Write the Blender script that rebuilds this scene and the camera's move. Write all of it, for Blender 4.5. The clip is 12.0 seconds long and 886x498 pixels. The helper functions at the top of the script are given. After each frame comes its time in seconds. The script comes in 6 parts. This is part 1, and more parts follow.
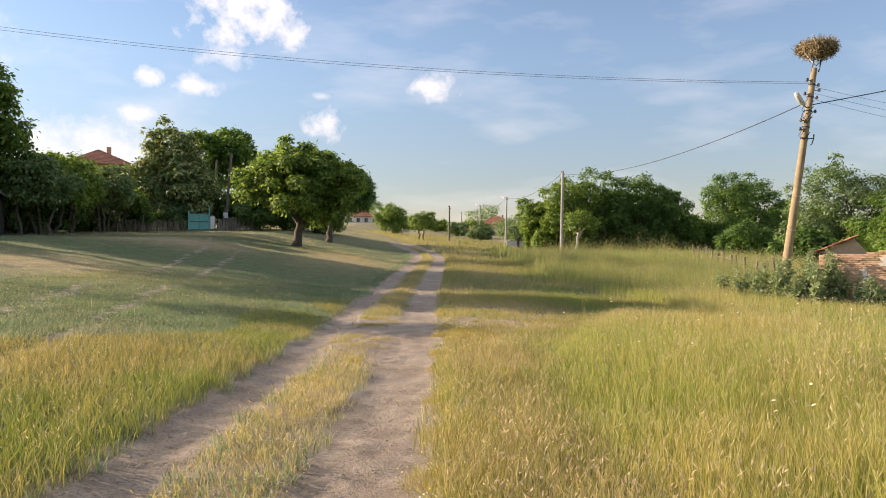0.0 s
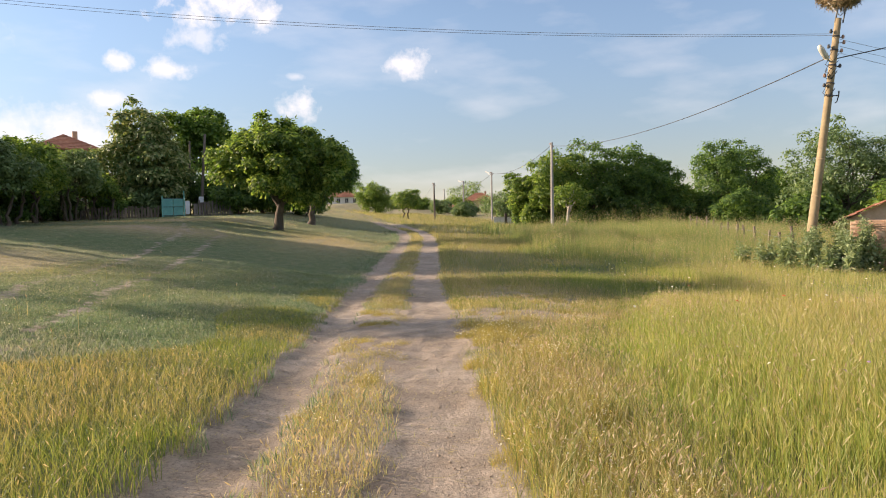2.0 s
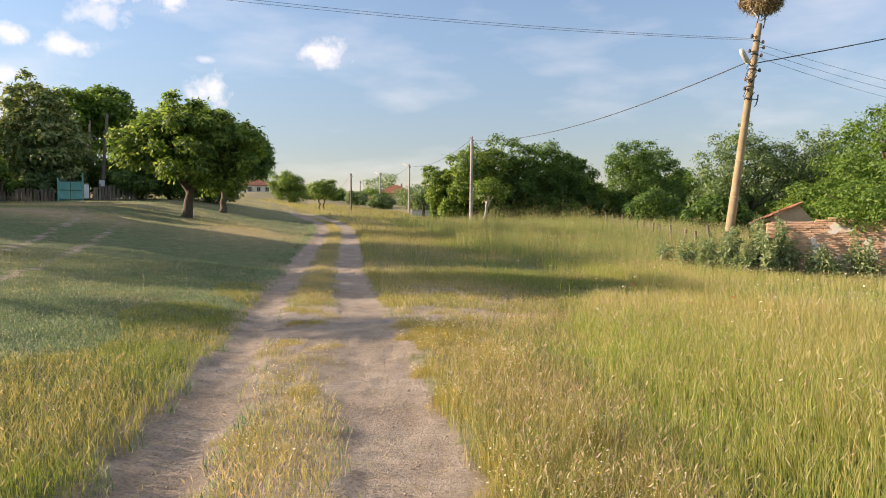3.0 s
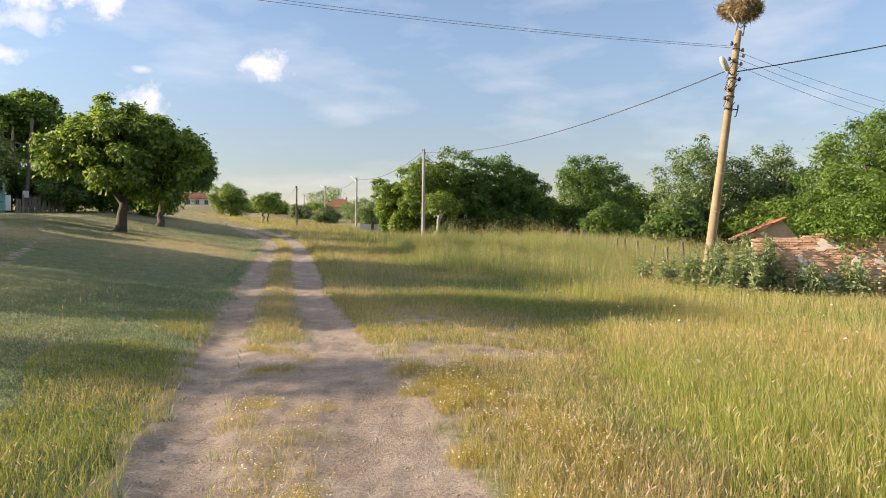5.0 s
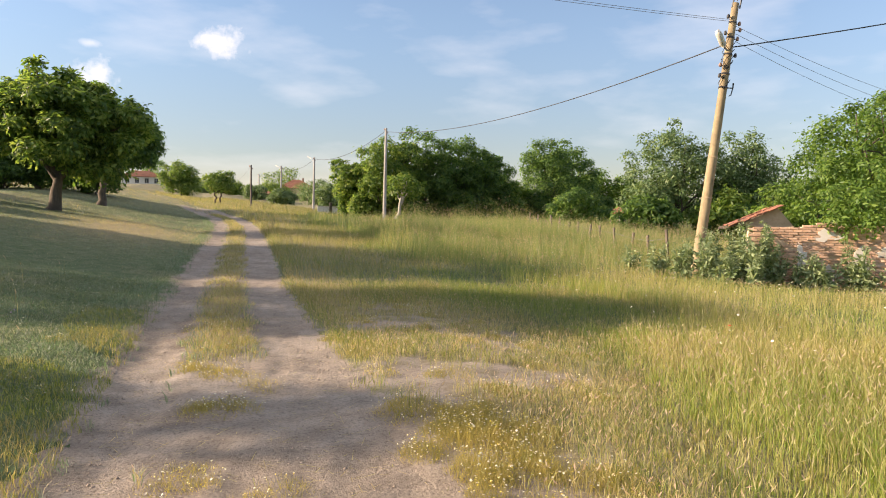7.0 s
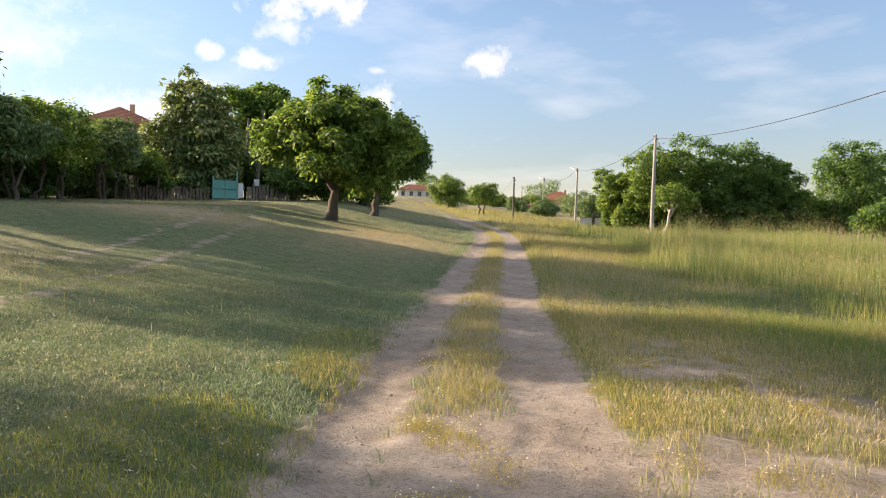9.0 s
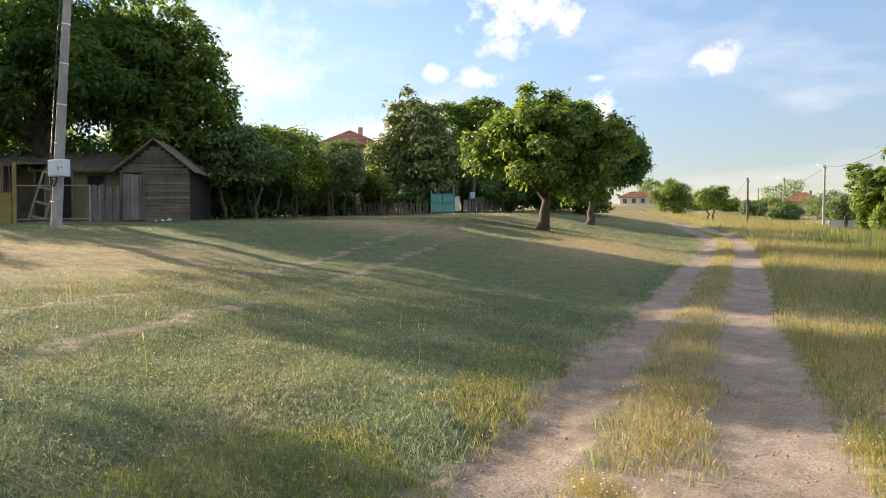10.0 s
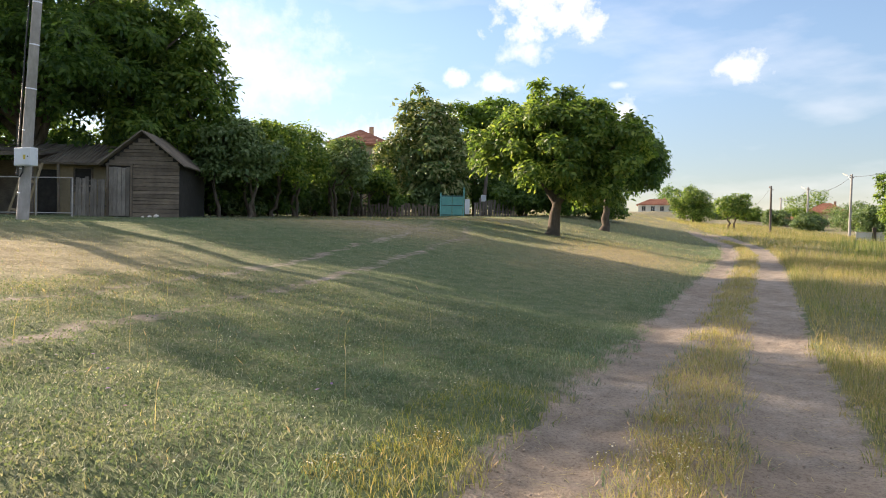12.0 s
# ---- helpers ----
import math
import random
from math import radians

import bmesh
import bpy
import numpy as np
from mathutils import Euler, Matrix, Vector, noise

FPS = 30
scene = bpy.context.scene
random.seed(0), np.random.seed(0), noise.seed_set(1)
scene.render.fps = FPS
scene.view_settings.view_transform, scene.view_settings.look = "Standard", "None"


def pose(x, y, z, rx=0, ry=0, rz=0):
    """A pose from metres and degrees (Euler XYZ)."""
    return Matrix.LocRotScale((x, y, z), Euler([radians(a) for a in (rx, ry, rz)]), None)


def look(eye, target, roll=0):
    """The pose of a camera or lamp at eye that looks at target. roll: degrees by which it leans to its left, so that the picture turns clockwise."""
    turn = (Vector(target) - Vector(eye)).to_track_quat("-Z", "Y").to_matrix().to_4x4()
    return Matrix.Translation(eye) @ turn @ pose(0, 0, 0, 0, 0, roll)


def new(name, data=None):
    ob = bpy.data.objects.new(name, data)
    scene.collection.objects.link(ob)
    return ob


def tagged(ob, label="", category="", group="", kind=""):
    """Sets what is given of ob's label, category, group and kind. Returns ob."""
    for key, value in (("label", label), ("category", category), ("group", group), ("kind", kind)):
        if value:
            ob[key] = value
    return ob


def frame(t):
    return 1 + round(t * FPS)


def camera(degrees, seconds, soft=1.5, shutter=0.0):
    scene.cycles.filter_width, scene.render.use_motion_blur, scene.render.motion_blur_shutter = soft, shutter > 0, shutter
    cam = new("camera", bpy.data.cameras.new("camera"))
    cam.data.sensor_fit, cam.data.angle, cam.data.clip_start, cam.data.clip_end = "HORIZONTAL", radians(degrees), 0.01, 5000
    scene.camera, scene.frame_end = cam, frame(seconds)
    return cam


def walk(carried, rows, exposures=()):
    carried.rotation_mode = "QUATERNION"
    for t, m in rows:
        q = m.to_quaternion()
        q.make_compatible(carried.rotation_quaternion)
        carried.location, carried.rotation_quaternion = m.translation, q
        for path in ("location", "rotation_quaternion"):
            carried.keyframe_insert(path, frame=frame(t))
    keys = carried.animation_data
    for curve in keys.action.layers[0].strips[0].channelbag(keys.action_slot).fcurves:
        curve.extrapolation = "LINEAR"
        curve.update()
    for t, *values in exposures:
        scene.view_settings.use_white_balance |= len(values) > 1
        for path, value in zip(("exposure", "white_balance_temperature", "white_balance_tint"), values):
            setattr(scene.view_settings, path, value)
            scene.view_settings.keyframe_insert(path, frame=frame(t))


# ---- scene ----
cam = camera(63.0, 12.0, soft=1.0)
PATH = [
    (0, (0.096, 0.011, 1.574), (0.164, 2.01, 1.574), 0.4),
    (0.5, (-0.017, 0.606, 1.572), (-0.011, 2.606, 1.583), -0.9),
    (1, (-0.166, 1.212, 1.584), (-0.123, 3.211, 1.55), -0.3),
    (1.5, (-0.321, 1.837, 1.609), (-0.307, 3.837, 1.557), -0.7),
    (2, (-0.426, 2.528, 1.611), (-0.306, 4.524, 1.55), -1.4),
    (2.5, (-0.553, 2.99, 1.597), (-0.242, 4.965, 1.52), 0.0),
    (4.3, (-1.044, 5.051, 1.608), (-0.653, 7.01, 1.516), -0.2),
    (4.5, (-1.057, 5.312, 1.635), (-0.664, 7.269, 1.514), -0.7),
    (5, (-1.076, 5.797, 1.628), (-0.564, 7.73, 1.584), 0.1),
    (5.5, (-1.063, 6.339, 1.633), (-0.557, 8.273, 1.578), 0.6),
    (6, (-1.015, 6.936, 1.629), (-0.492, 8.864, 1.537), 1.3),
    (6.5, (-0.924, 7.577, 1.626), (-0.314, 9.477, 1.496), 1.2),
    (6.7, (-0.918, 7.825, 1.63), (-0.26, 9.712, 1.529), 1.1),
    (8.3, (-0.78, 9.576, 1.65), (-0.616, 11.567, 1.562), 0.5),
    (8.5, (-0.74, 9.825, 1.621), (-0.643, 11.821, 1.542), 0.9),
    (9, (-0.652, 10.399, 1.62), (-0.728, 12.396, 1.551), 1.4),
    (9.5, (-0.558, 10.959, 1.633), (-0.848, 12.937, 1.55), 1.0),
    (10, (-0.405, 11.656, 1.567), (-1.078, 13.539, 1.521), -0.1),
    (10.5, (-0.415, 12.149, 1.559), (-1.254, 13.963, 1.498), -0.6),
    (11, (-0.421, 12.647, 1.516), (-1.296, 14.444, 1.449), -0.3),
    (11.5, (-0.445, 13.144, 1.509), (-1.298, 14.952, 1.48), 0.6),
    (12, (-0.429, 13.651, 1.522), (-1.147, 15.517, 1.487), 1.1),
]
walk(cam, [(t, look(eye, target, roll)) for t, eye, target, roll in PATH], exposures=((0.0, 1.20, 6800, 17), (6.5, 1.32, 6800, 17), (9.0, 1.40, 6800, 16), (12.0, 1.48, 6700, 15)))

# ---- world, sun ----
SUN_BEARING, SUN_ELEV = -74.0, 20.0      # degrees from +y towards +x, degrees up
sb, se = radians(SUN_BEARING), radians(SUN_ELEV)
to_sun = Vector((math.sin(sb) * math.cos(se), math.cos(sb) * math.cos(se), math.sin(se)))
sun_data = bpy.data.lights.new("sun", "SUN")
sun_data.energy, sun_data.angle, sun_data.color = 4.8, radians(0.6), (1.0, 0.82, 0.61)
sun = new("sun", sun_data)
sun.matrix_world = look(tuple(to_sun * 100), (0, 0, 0))

world = bpy.data.worlds.new("sky")
scene.world = world
world.use_nodes = True
wn, wl = world.node_tree.nodes, world.node_tree.links
wn.clear()
w_out = wn.new("ShaderNodeOutputWorld")
w_bg = wn.new("ShaderNodeBackground")
w_bg.inputs["Strength"].default_value = 0.084
sky = wn.new("ShaderNodeTexSky")
sky.sky_type, sky.sun_disc = "NISHITA", False
sky.sun_elevation, sky.sun_rotation = se, sb
sky.air_density, sky.dust_density, sky.ozone_density = 1.0, 0.2, 2.0
w_co = wn.new("ShaderNodeTexCoord")
w_noise = wn.new("ShaderNodeTexNoise")
w_noise.inputs["Scale"].default_value, w_noise.inputs["Detail"].default_value = 34.0, 7.0
w_noise.inputs["Roughness"].default_value = 0.6
wl.new(w_co.outputs["Generated"], w_noise.inputs["Vector"])
w_streak_map = wn.new("ShaderNodeMapping")
w_streak_map.inputs["Scale"].default_value = (4.0, 4.0, 13.0)
w_streak_map.inputs["Rotation"].default_value = (0.0, radians(24), radians(20))
wl.new(w_co.outputs["Generated"], w_streak_map.inputs["Vector"])
w_streak = wn.new("ShaderNodeTexNoise")
w_streak.inputs["Scale"].default_value, w_streak.inputs["Detail"].default_value = 1.6, 6.0
wl.new(w_streak_map.outputs["Vector"], w_streak.inputs["Vector"])


def w_math(op, a, b):
    n = wn.new("ShaderNodeMath")
    n.operation = op
    for k, v in enumerate((a, b)):
        if isinstance(v, (int, float)):
            n.inputs[k].default_value = v
        else:
            wl.new(v, n.inputs[k])
    return n.outputs[0]


def w_dot(vec):
    n = wn.new("ShaderNodeVectorMath")
    n.operation = "DOT_PRODUCT"
    wl.new(w_co.outputs["Generated"], n.inputs[0])
    n.inputs[1].default_value = vec
    return n.outputs["Value"]


def cloud_mask(bearing, elev, wide, high, amount, rag):
    """0 to 1 inside a ragged oval of the sky; all in degrees."""
    b, e = radians(bearing), radians(elev)
    right = Vector((math.cos(b), -math.sin(b), 0)) / math.sin(radians(wide))
    up = Vector((-math.sin(b) * math.sin(e), -math.cos(b) * math.sin(e), math.cos(e))) / math.sin(radians(high))
    x, y = w_dot(right), w_dot(up)
    d = w_math("SQRT", w_math("ADD", w_math("MULTIPLY", x, x), w_math("MULTIPLY", y, y)), 0.0)
    n = w_math("MULTIPLY", w_math("SUBTRACT", w_noise.outputs["Fac"], 0.5), rag)
    m = w_math("MULTIPLY", w_math("ADD", w_math("SUBTRACT", 1.0, d), n), 1.15)
    m = w_math("MINIMUM", w_math("MAXIMUM", m, 0.0), 1.0)
    return w_math("MULTIPLY", m, amount)


clouds = None
for spec in ((-13.2, 17.2, 4.0, 2.3, 1.0, 3.2), (-10.3, 16.2, 1.7, 1.1, 0.8, 3.2), (-20.2, 12.3, 1.1, 1.0, 0.9, 2.6),
             (-17.0, 11.9, 1.9, 0.8, 0.8, 2.8), (-20.8, 9.6, 1.8, 0.7, 0.6, 2.8), (1.3, 12.6, 1.8, 1.3, 0.8, 2.8),
             (-7.4, 9.6, 1.6, 1.3, 1.0, 2.4), (-14.6, 14.2, 2.6, 0.9, 0.55, 3.2), (-7.7, 11.7, 0.8, 0.3, 0.4, 2.0),
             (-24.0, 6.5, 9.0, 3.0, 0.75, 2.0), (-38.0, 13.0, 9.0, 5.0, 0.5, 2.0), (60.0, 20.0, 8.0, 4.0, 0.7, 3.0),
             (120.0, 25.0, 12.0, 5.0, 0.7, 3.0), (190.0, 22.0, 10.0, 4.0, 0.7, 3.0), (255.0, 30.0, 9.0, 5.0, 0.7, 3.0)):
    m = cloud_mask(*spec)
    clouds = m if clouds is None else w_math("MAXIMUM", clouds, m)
thin = w_math("MULTIPLY", w_math("MAXIMUM", w_math("SUBTRACT", w_streak.outputs["Fac"], 0.50), 0.0), 1.0)
w_sep = wn.new("ShaderNodeSeparateXYZ")
wl.new(w_co.outputs["Generated"], w_sep.inputs[0])
w_high = wn.new("ShaderNodeMapRange")      # bright cloud added high overhead, above the view, to lift the fill light
w_high.interpolation_type = "SMOOTHSTEP"
w_high.inputs["From Min"].default_value, w_high.inputs["From Max"].default_value = 0.38, 0.85
wl.new(w_sep.outputs["Z"], w_high.inputs["Value"])
overhead_fill = w_math("MULTIPLY", w_high.outputs["Result"], w_math("ADD", w_math("MULTIPLY", w_streak.outputs["Fac"], 0.6), 0.25))
clouds = w_math("MINIMUM", w_math("ADD", w_math("ADD", clouds, thin), overhead_fill), 1.0)
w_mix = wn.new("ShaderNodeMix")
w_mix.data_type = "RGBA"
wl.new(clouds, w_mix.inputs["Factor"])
w_low_tone = wn.new("ShaderNodeValToRGB")      # tone ramp multiplied over the sky, darker towards the horizon all round
w_low_tone.color_ramp.interpolation = "EASE"
w_low_tone.color_ramp.elements[0].position, w_low_tone.color_ramp.elements[0].color = 0.0, (0.62, 0.56, 0.56, 1.0)
w_low_tone.color_ramp.elements[1].position, w_low_tone.color_ramp.elements[1].color = 0.30, (1.0, 0.97, 0.95, 1.0)
wl.new(w_sep.outputs["Z"], w_low_tone.inputs["Fac"])
w_dull = wn.new("ShaderNodeMix")
w_dull.data_type, w_dull.blend_type = "RGBA", "MULTIPLY"
w_dull.inputs["Factor"].default_value = 1.0
wl.new(sky.outputs["Color"], w_dull.inputs["A"])
wl.new(w_low_tone.outputs["Color"], w_dull.inputs["B"])
wl.new(w_dull.outputs["Result"], w_mix.inputs["A"])
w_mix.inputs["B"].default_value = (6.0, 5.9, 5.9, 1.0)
wl.new(w_mix.outputs["Result"], w_bg.inputs["Color"])
wl.new(w_bg.outputs["Background"], w_out.inputs["Surface"])

# ---- materials ----


def material(name):
    m = bpy.data.materials.new(name)
    m.use_nodes = True
    nt = m.node_tree
    return m, nt, nt.nodes["Principled BSDF"], nt.nodes["Material Output"]


def noise_node(nt, scale, detail=4.0, rough=0.55, coords="Object", stretch=(1, 1, 1)):
    tc = nt.nodes.new("ShaderNodeTexCoord")
    mp = nt.nodes.new("ShaderNodeMapping")
    mp.inputs["Scale"].default_value = stretch
    n = nt.nodes.new("ShaderNodeTexNoise")
    n.inputs["Scale"].default_value, n.inputs["Detail"].default_value, n.inputs["Roughness"].default_value = scale, detail, rough
    nt.links.new(tc.outputs[coords], mp.inputs["Vector"])
    nt.links.new(mp.outputs["Vector"], n.inputs["Vector"])
    return n.outputs["Fac"]


def ramp(nt, fac, stops):
    r = nt.nodes.new("ShaderNodeValToRGB")
    e = r.color_ramp.elements
    while len(e) < len(stops):
        e.new(0.5)
    for k, (p, c) in enumerate(stops):
        e[k].position, e[k].color = p, (*c, 1.0)
    nt.links.new(fac, r.inputs["Fac"])
    return r.outputs["Color"]


def mix_col(nt, fac, a, b, blend="MIX"):
    n = nt.nodes.new("ShaderNodeMix")
    n.data_type, n.blend_type = "RGBA", blend
    for key, v in (("Factor", fac), ("A", a), ("B", b)):
        if isinstance(v, (int, float)):
            n.inputs[key].default_value = v
        elif isinstance(v, tuple):
            n.inputs[key].default_value = (*v, 1.0)
        else:
            nt.links.new(v, n.inputs[key])
    return n.outputs["Result"]


def bump(nt, bsdf, fac, strength, distance):
    b = nt.nodes.new("ShaderNodeBump")
    b.inputs["Strength"].default_value, b.inputs["Distance"].default_value = strength, distance
    nt.links.new(fac, b.inputs["Height"])
    nt.links.new(b.outputs["Normal"], bsdf.inputs["Normal"])


def rough_mat(name, dark, light, scale, roughness=0.85, relief=0.4, depth=0.01, stretch=(1, 1, 1), stain=None, metal=0.0, per_piece=0.0, coords="Object"):
    """A worn, mottled surface: two colours by fine noise, larger stains, relief, and a change of tone from piece to piece."""
    m, nt, bsdf, out = material(name)
    fine = noise_node(nt, scale, 6.0, 0.65, coords, stretch)
    col = ramp(nt, fine, ((0.28, dark), (0.72, light)))
    big = noise_node(nt, scale * 0.13, 4.0, 0.6, coords)
    mask = ramp(nt, big, ((0.42, (0, 0, 0)), (0.66, (1, 1, 1))))
    col = mix_col(nt, mask, col, stain or tuple(0.62 * d + 0.2 * l for d, l in zip(dark, light)))
    if per_piece:
        info = nt.nodes.new("ShaderNodeObjectInfo")
        tone = ramp(nt, info.outputs["Random"], ((0.0, (1 - per_piece,) * 3), (1.0, (1 + per_piece,) * 3)))
        col = mix_col(nt, 1.0, col, tone, "MULTIPLY")
    nt.links.new(col, bsdf.inputs["Base Color"])
    bsdf.inputs["Roughness"].default_value, bsdf.inputs["Metallic"].default_value = roughness, metal
    bump(nt, bsdf, fine, relief, depth)
    return m


def leaf_mat(name, colours, patch=0.35, through_light=0.5, gloss=0.45, patch_colours=None, grain=1.0):
    """Thin leaves or blades: tone from leaf to leaf, drifts over metres, light through the leaf."""
    m, nt, bsdf, out = material(name)
    geo = nt.nodes.new("ShaderNodeNewGeometry")
    n = len(colours)
    col = ramp(nt, geo.outputs["Random Per Island"], tuple(((k + 0.5) / n, c) for k, c in enumerate(colours)))
    big = noise_node(nt, patch, 4.0, 0.6)
    if patch_colours:
        other = ramp(nt, geo.outputs["Random Per Island"], tuple(((k + 0.5) / len(patch_colours), c) for k, c in enumerate(patch_colours)))
        mask = ramp(nt, big, ((0.45, (0, 0, 0)), (0.60, (1, 1, 1))))
        col = mix_col(nt, mask, col, other)
    else:
        tone = ramp(nt, big, ((0.3, (0.74, 0.78, 0.72)), (0.7, (1.18, 1.14, 1.1))))
        col = mix_col(nt, 1.0, col, tone, "MULTIPLY")
    nt.links.new(col, bsdf.inputs["Base Color"])
    bsdf.inputs["Roughness"].default_value = gloss
    bsdf.inputs["Specular IOR Level"].default_value = 0.35
    tr = nt.nodes.new("ShaderNodeBsdfTranslucent")
    warm = mix_col(nt, 1.0, col, (1.25, 1.2, 0.72), "MULTIPLY")
    nt.links.new(warm, tr.inputs["Color"])
    mx = nt.nodes.new("ShaderNodeMixShader")
    mx.inputs["Fac"].default_value = through_light
    nt.links.new(bsdf.outputs["BSDF"], mx.inputs[1])
    nt.links.new(tr.outputs["BSDF"], mx.inputs[2])
    nt.links.new(mx.outputs["Shader"], out.inputs["Surface"])
    return m


walnut_leaf = leaf_mat("walnut_leaf", ((0.075, 0.141, 0.036), (0.119, 0.216, 0.053), (0.183, 0.281, 0.063), (0.258, 0.338, 0.091)), 0.5, 0.6)
deep_leaf = leaf_mat("deep_leaf", ((0.068, 0.138, 0.050), (0.114, 0.203, 0.063), (0.169, 0.274, 0.076)), 0.4, 0.62)
silver_leaf = leaf_mat("silver_leaf", ((0.072, 0.139, 0.042), (0.134, 0.205, 0.061), (0.287, 0.335, 0.146), (0.395, 0.410, 0.207)), 0.6, 0.35)
fresh_leaf = leaf_mat("fresh_leaf", ((0.086, 0.171, 0.035), (0.145, 0.248, 0.046), (0.205, 0.310, 0.071)), 0.5, 0.5)
locust_leaf = leaf_mat("locust_leaf", ((0.099, 0.168, 0.069), (0.147, 0.227, 0.098), (0.216, 0.295, 0.135)), 0.5, 0.4)
weed_leaf = leaf_mat("weed_leaf", ((0.181, 0.254, 0.130), (0.265, 0.338, 0.189), (0.361, 0.423, 0.247)), 1.2, 0.35, 0.6)
green_blade = leaf_mat("green_blade", ((0.112, 0.169, 0.039), (0.164, 0.216, 0.052), (0.223, 0.264, 0.069), (0.296, 0.290, 0.116)), 0.30, 0.5, 0.5,
                       ((0.194, 0.204, 0.069), (0.296, 0.257, 0.116), (0.401, 0.318, 0.175)))
tall_blade = leaf_mat("tall_blade", ((0.179, 0.253, 0.056), (0.251, 0.318, 0.071), (0.323, 0.367, 0.106), (0.447, 0.407, 0.182)), 0.22, 0.5, 0.5,
                      ((0.268, 0.277, 0.085), (0.375, 0.351, 0.128), (0.519, 0.424, 0.213)))
meadow_blade = leaf_mat("meadow_blade", ((0.109, 0.180, 0.104), (0.144, 0.227, 0.133), (0.194, 0.265, 0.179), (0.272, 0.312, 0.266)), 0.35, 0.45, 0.55,
                        ((0.144, 0.187, 0.118), (0.230, 0.250, 0.194), (0.316, 0.312, 0.266)))
stand_blade = leaf_mat("stand_blade", ((0.150, 0.220, 0.070), (0.200, 0.270, 0.088), (0.265, 0.310, 0.118), (0.380, 0.350, 0.180)), 0.28, 0.5, 0.5,
                       ((0.120, 0.190, 0.060), (0.175, 0.245, 0.082), (0.290, 0.290, 0.145)))
straw_blade = leaf_mat("straw_blade", ((0.314, 0.267, 0.128), (0.431, 0.365, 0.193), (0.548, 0.471, 0.275), (0.392, 0.393, 0.146)), 0.5, 0.4, 0.6)
seed_mat = leaf_mat("seed_head", ((0.363, 0.314, 0.176), (0.462, 0.403, 0.256), (0.396, 0.381, 0.176)), 0.5, 0.4, 0.6)
barley_mat = leaf_mat("barley_head", ((0.418, 0.325, 0.208), (0.528, 0.426, 0.304), (0.462, 0.336, 0.272)), 0.5, 0.4, 0.6)
chamomile_mat = leaf_mat("chamomile_green", ((0.255, 0.238, 0.078), (0.345, 0.298, 0.105), (0.430, 0.350, 0.138)), 1.5, 0.45, 0.6)
petal_mat = leaf_mat("petal", ((0.72, 0.70, 0.60), (0.80, 0.78, 0.70)), 1.0, 0.3, 0.6)
yellow_petal = leaf_mat("yellow_petal", ((0.62, 0.50, 0.08), (0.70, 0.58, 0.16), (0.72, 0.66, 0.34)), 1.0, 0.3, 0.6)
bark = rough_mat("bark", (0.055, 0.042, 0.03), (0.17, 0.135, 0.10), 9.0, 0.95, 0.8, 0.03, (1, 1, 0.25))
pale_bark = rough_mat("pale_bark", (0.30, 0.28, 0.24), (0.52, 0.49, 0.43), 9.0, 0.9, 0.5, 0.02)
concrete = rough_mat("concrete_pole", (0.25, 0.19, 0.105), (0.38, 0.295, 0.17), 14.0, 0.85, 0.3, 0.006, (1, 1, 0.3), (0.20, 0.155, 0.09))
grey_concrete = rough_mat("grey_concrete", (0.25, 0.235, 0.21), (0.38, 0.36, 0.33), 12.0, 0.88, 0.3, 0.006, (1, 1, 0.3))
pole_wood = rough_mat("pole_wood", (0.075, 0.06, 0.048), (0.17, 0.14, 0.115), 8.0, 0.9, 0.5, 0.01, (3, 3, 0.3))
plank = rough_mat("weathered_plank", (0.13, 0.115, 0.10), (0.30, 0.275, 0.245), 10.0, 0.9, 0.6, 0.008, (4, 4, 0.4), per_piece=0.3)
board = rough_mat("brown_board", (0.10, 0.08, 0.062), (0.24, 0.195, 0.15), 10.0, 0.9, 0.6, 0.008, (0.5, 4, 4), per_piece=0.3)
mud = rough_mat("mud_plaster", (0.24, 0.19, 0.12), (0.38, 0.31, 0.20), 5.0, 0.95, 0.5, 0.02)
tile = rough_mat("clay_tile", (0.22, 0.085, 0.05), (0.42, 0.19, 0.115), 3.0, 0.85, 0.5, 0.02, per_piece=0.25)
thatch = rough_mat("old_roof_sticks", (0.12, 0.10, 0.08), (0.27, 0.23, 0.19), 8.0, 0.95, 0.6, 0.02, (4, 4, 1))
brick_mat = rough_mat("brick", (0.45, 0.25, 0.155), (0.61, 0.40, 0.27), 9.0, 0.92, 0.5, 0.008, per_piece=0.28, stain=(0.55, 0.38, 0.27))
mortar = rough_mat("mortar", (0.50, 0.36, 0.24), (0.66, 0.52, 0.37), 6.0, 0.95, 0.5, 0.01)
lime = rough_mat("lime_plaster", (0.60, 0.56, 0.50), (0.76, 0.72, 0.66), 3.0, 0.92, 0.3, 0.008, stain=(0.52, 0.46, 0.38))
ochre_wall = rough_mat("ochre_plaster", (0.42, 0.32, 0.22), (0.56, 0.45, 0.32), 2.0, 0.9, 0.2, 0.008)
white_wall = rough_mat("whitewash", (0.70, 0.68, 0.63), (0.82, 0.80, 0.75), 1.5, 0.9, 0.2, 0.008, stain=(0.66, 0.62, 0.54))
dark_metal = rough_mat("dark_metal", (0.05, 0.05, 0.052), (0.12, 0.115, 0.11), 20.0, 0.6, 0.2, 0.003, metal=0.6)
grey_metal = rough_mat("grey_metal", (0.28, 0.28, 0.27), (0.42, 0.42, 0.40), 12.0, 0.5, 0.2, 0.003, metal=0.5)
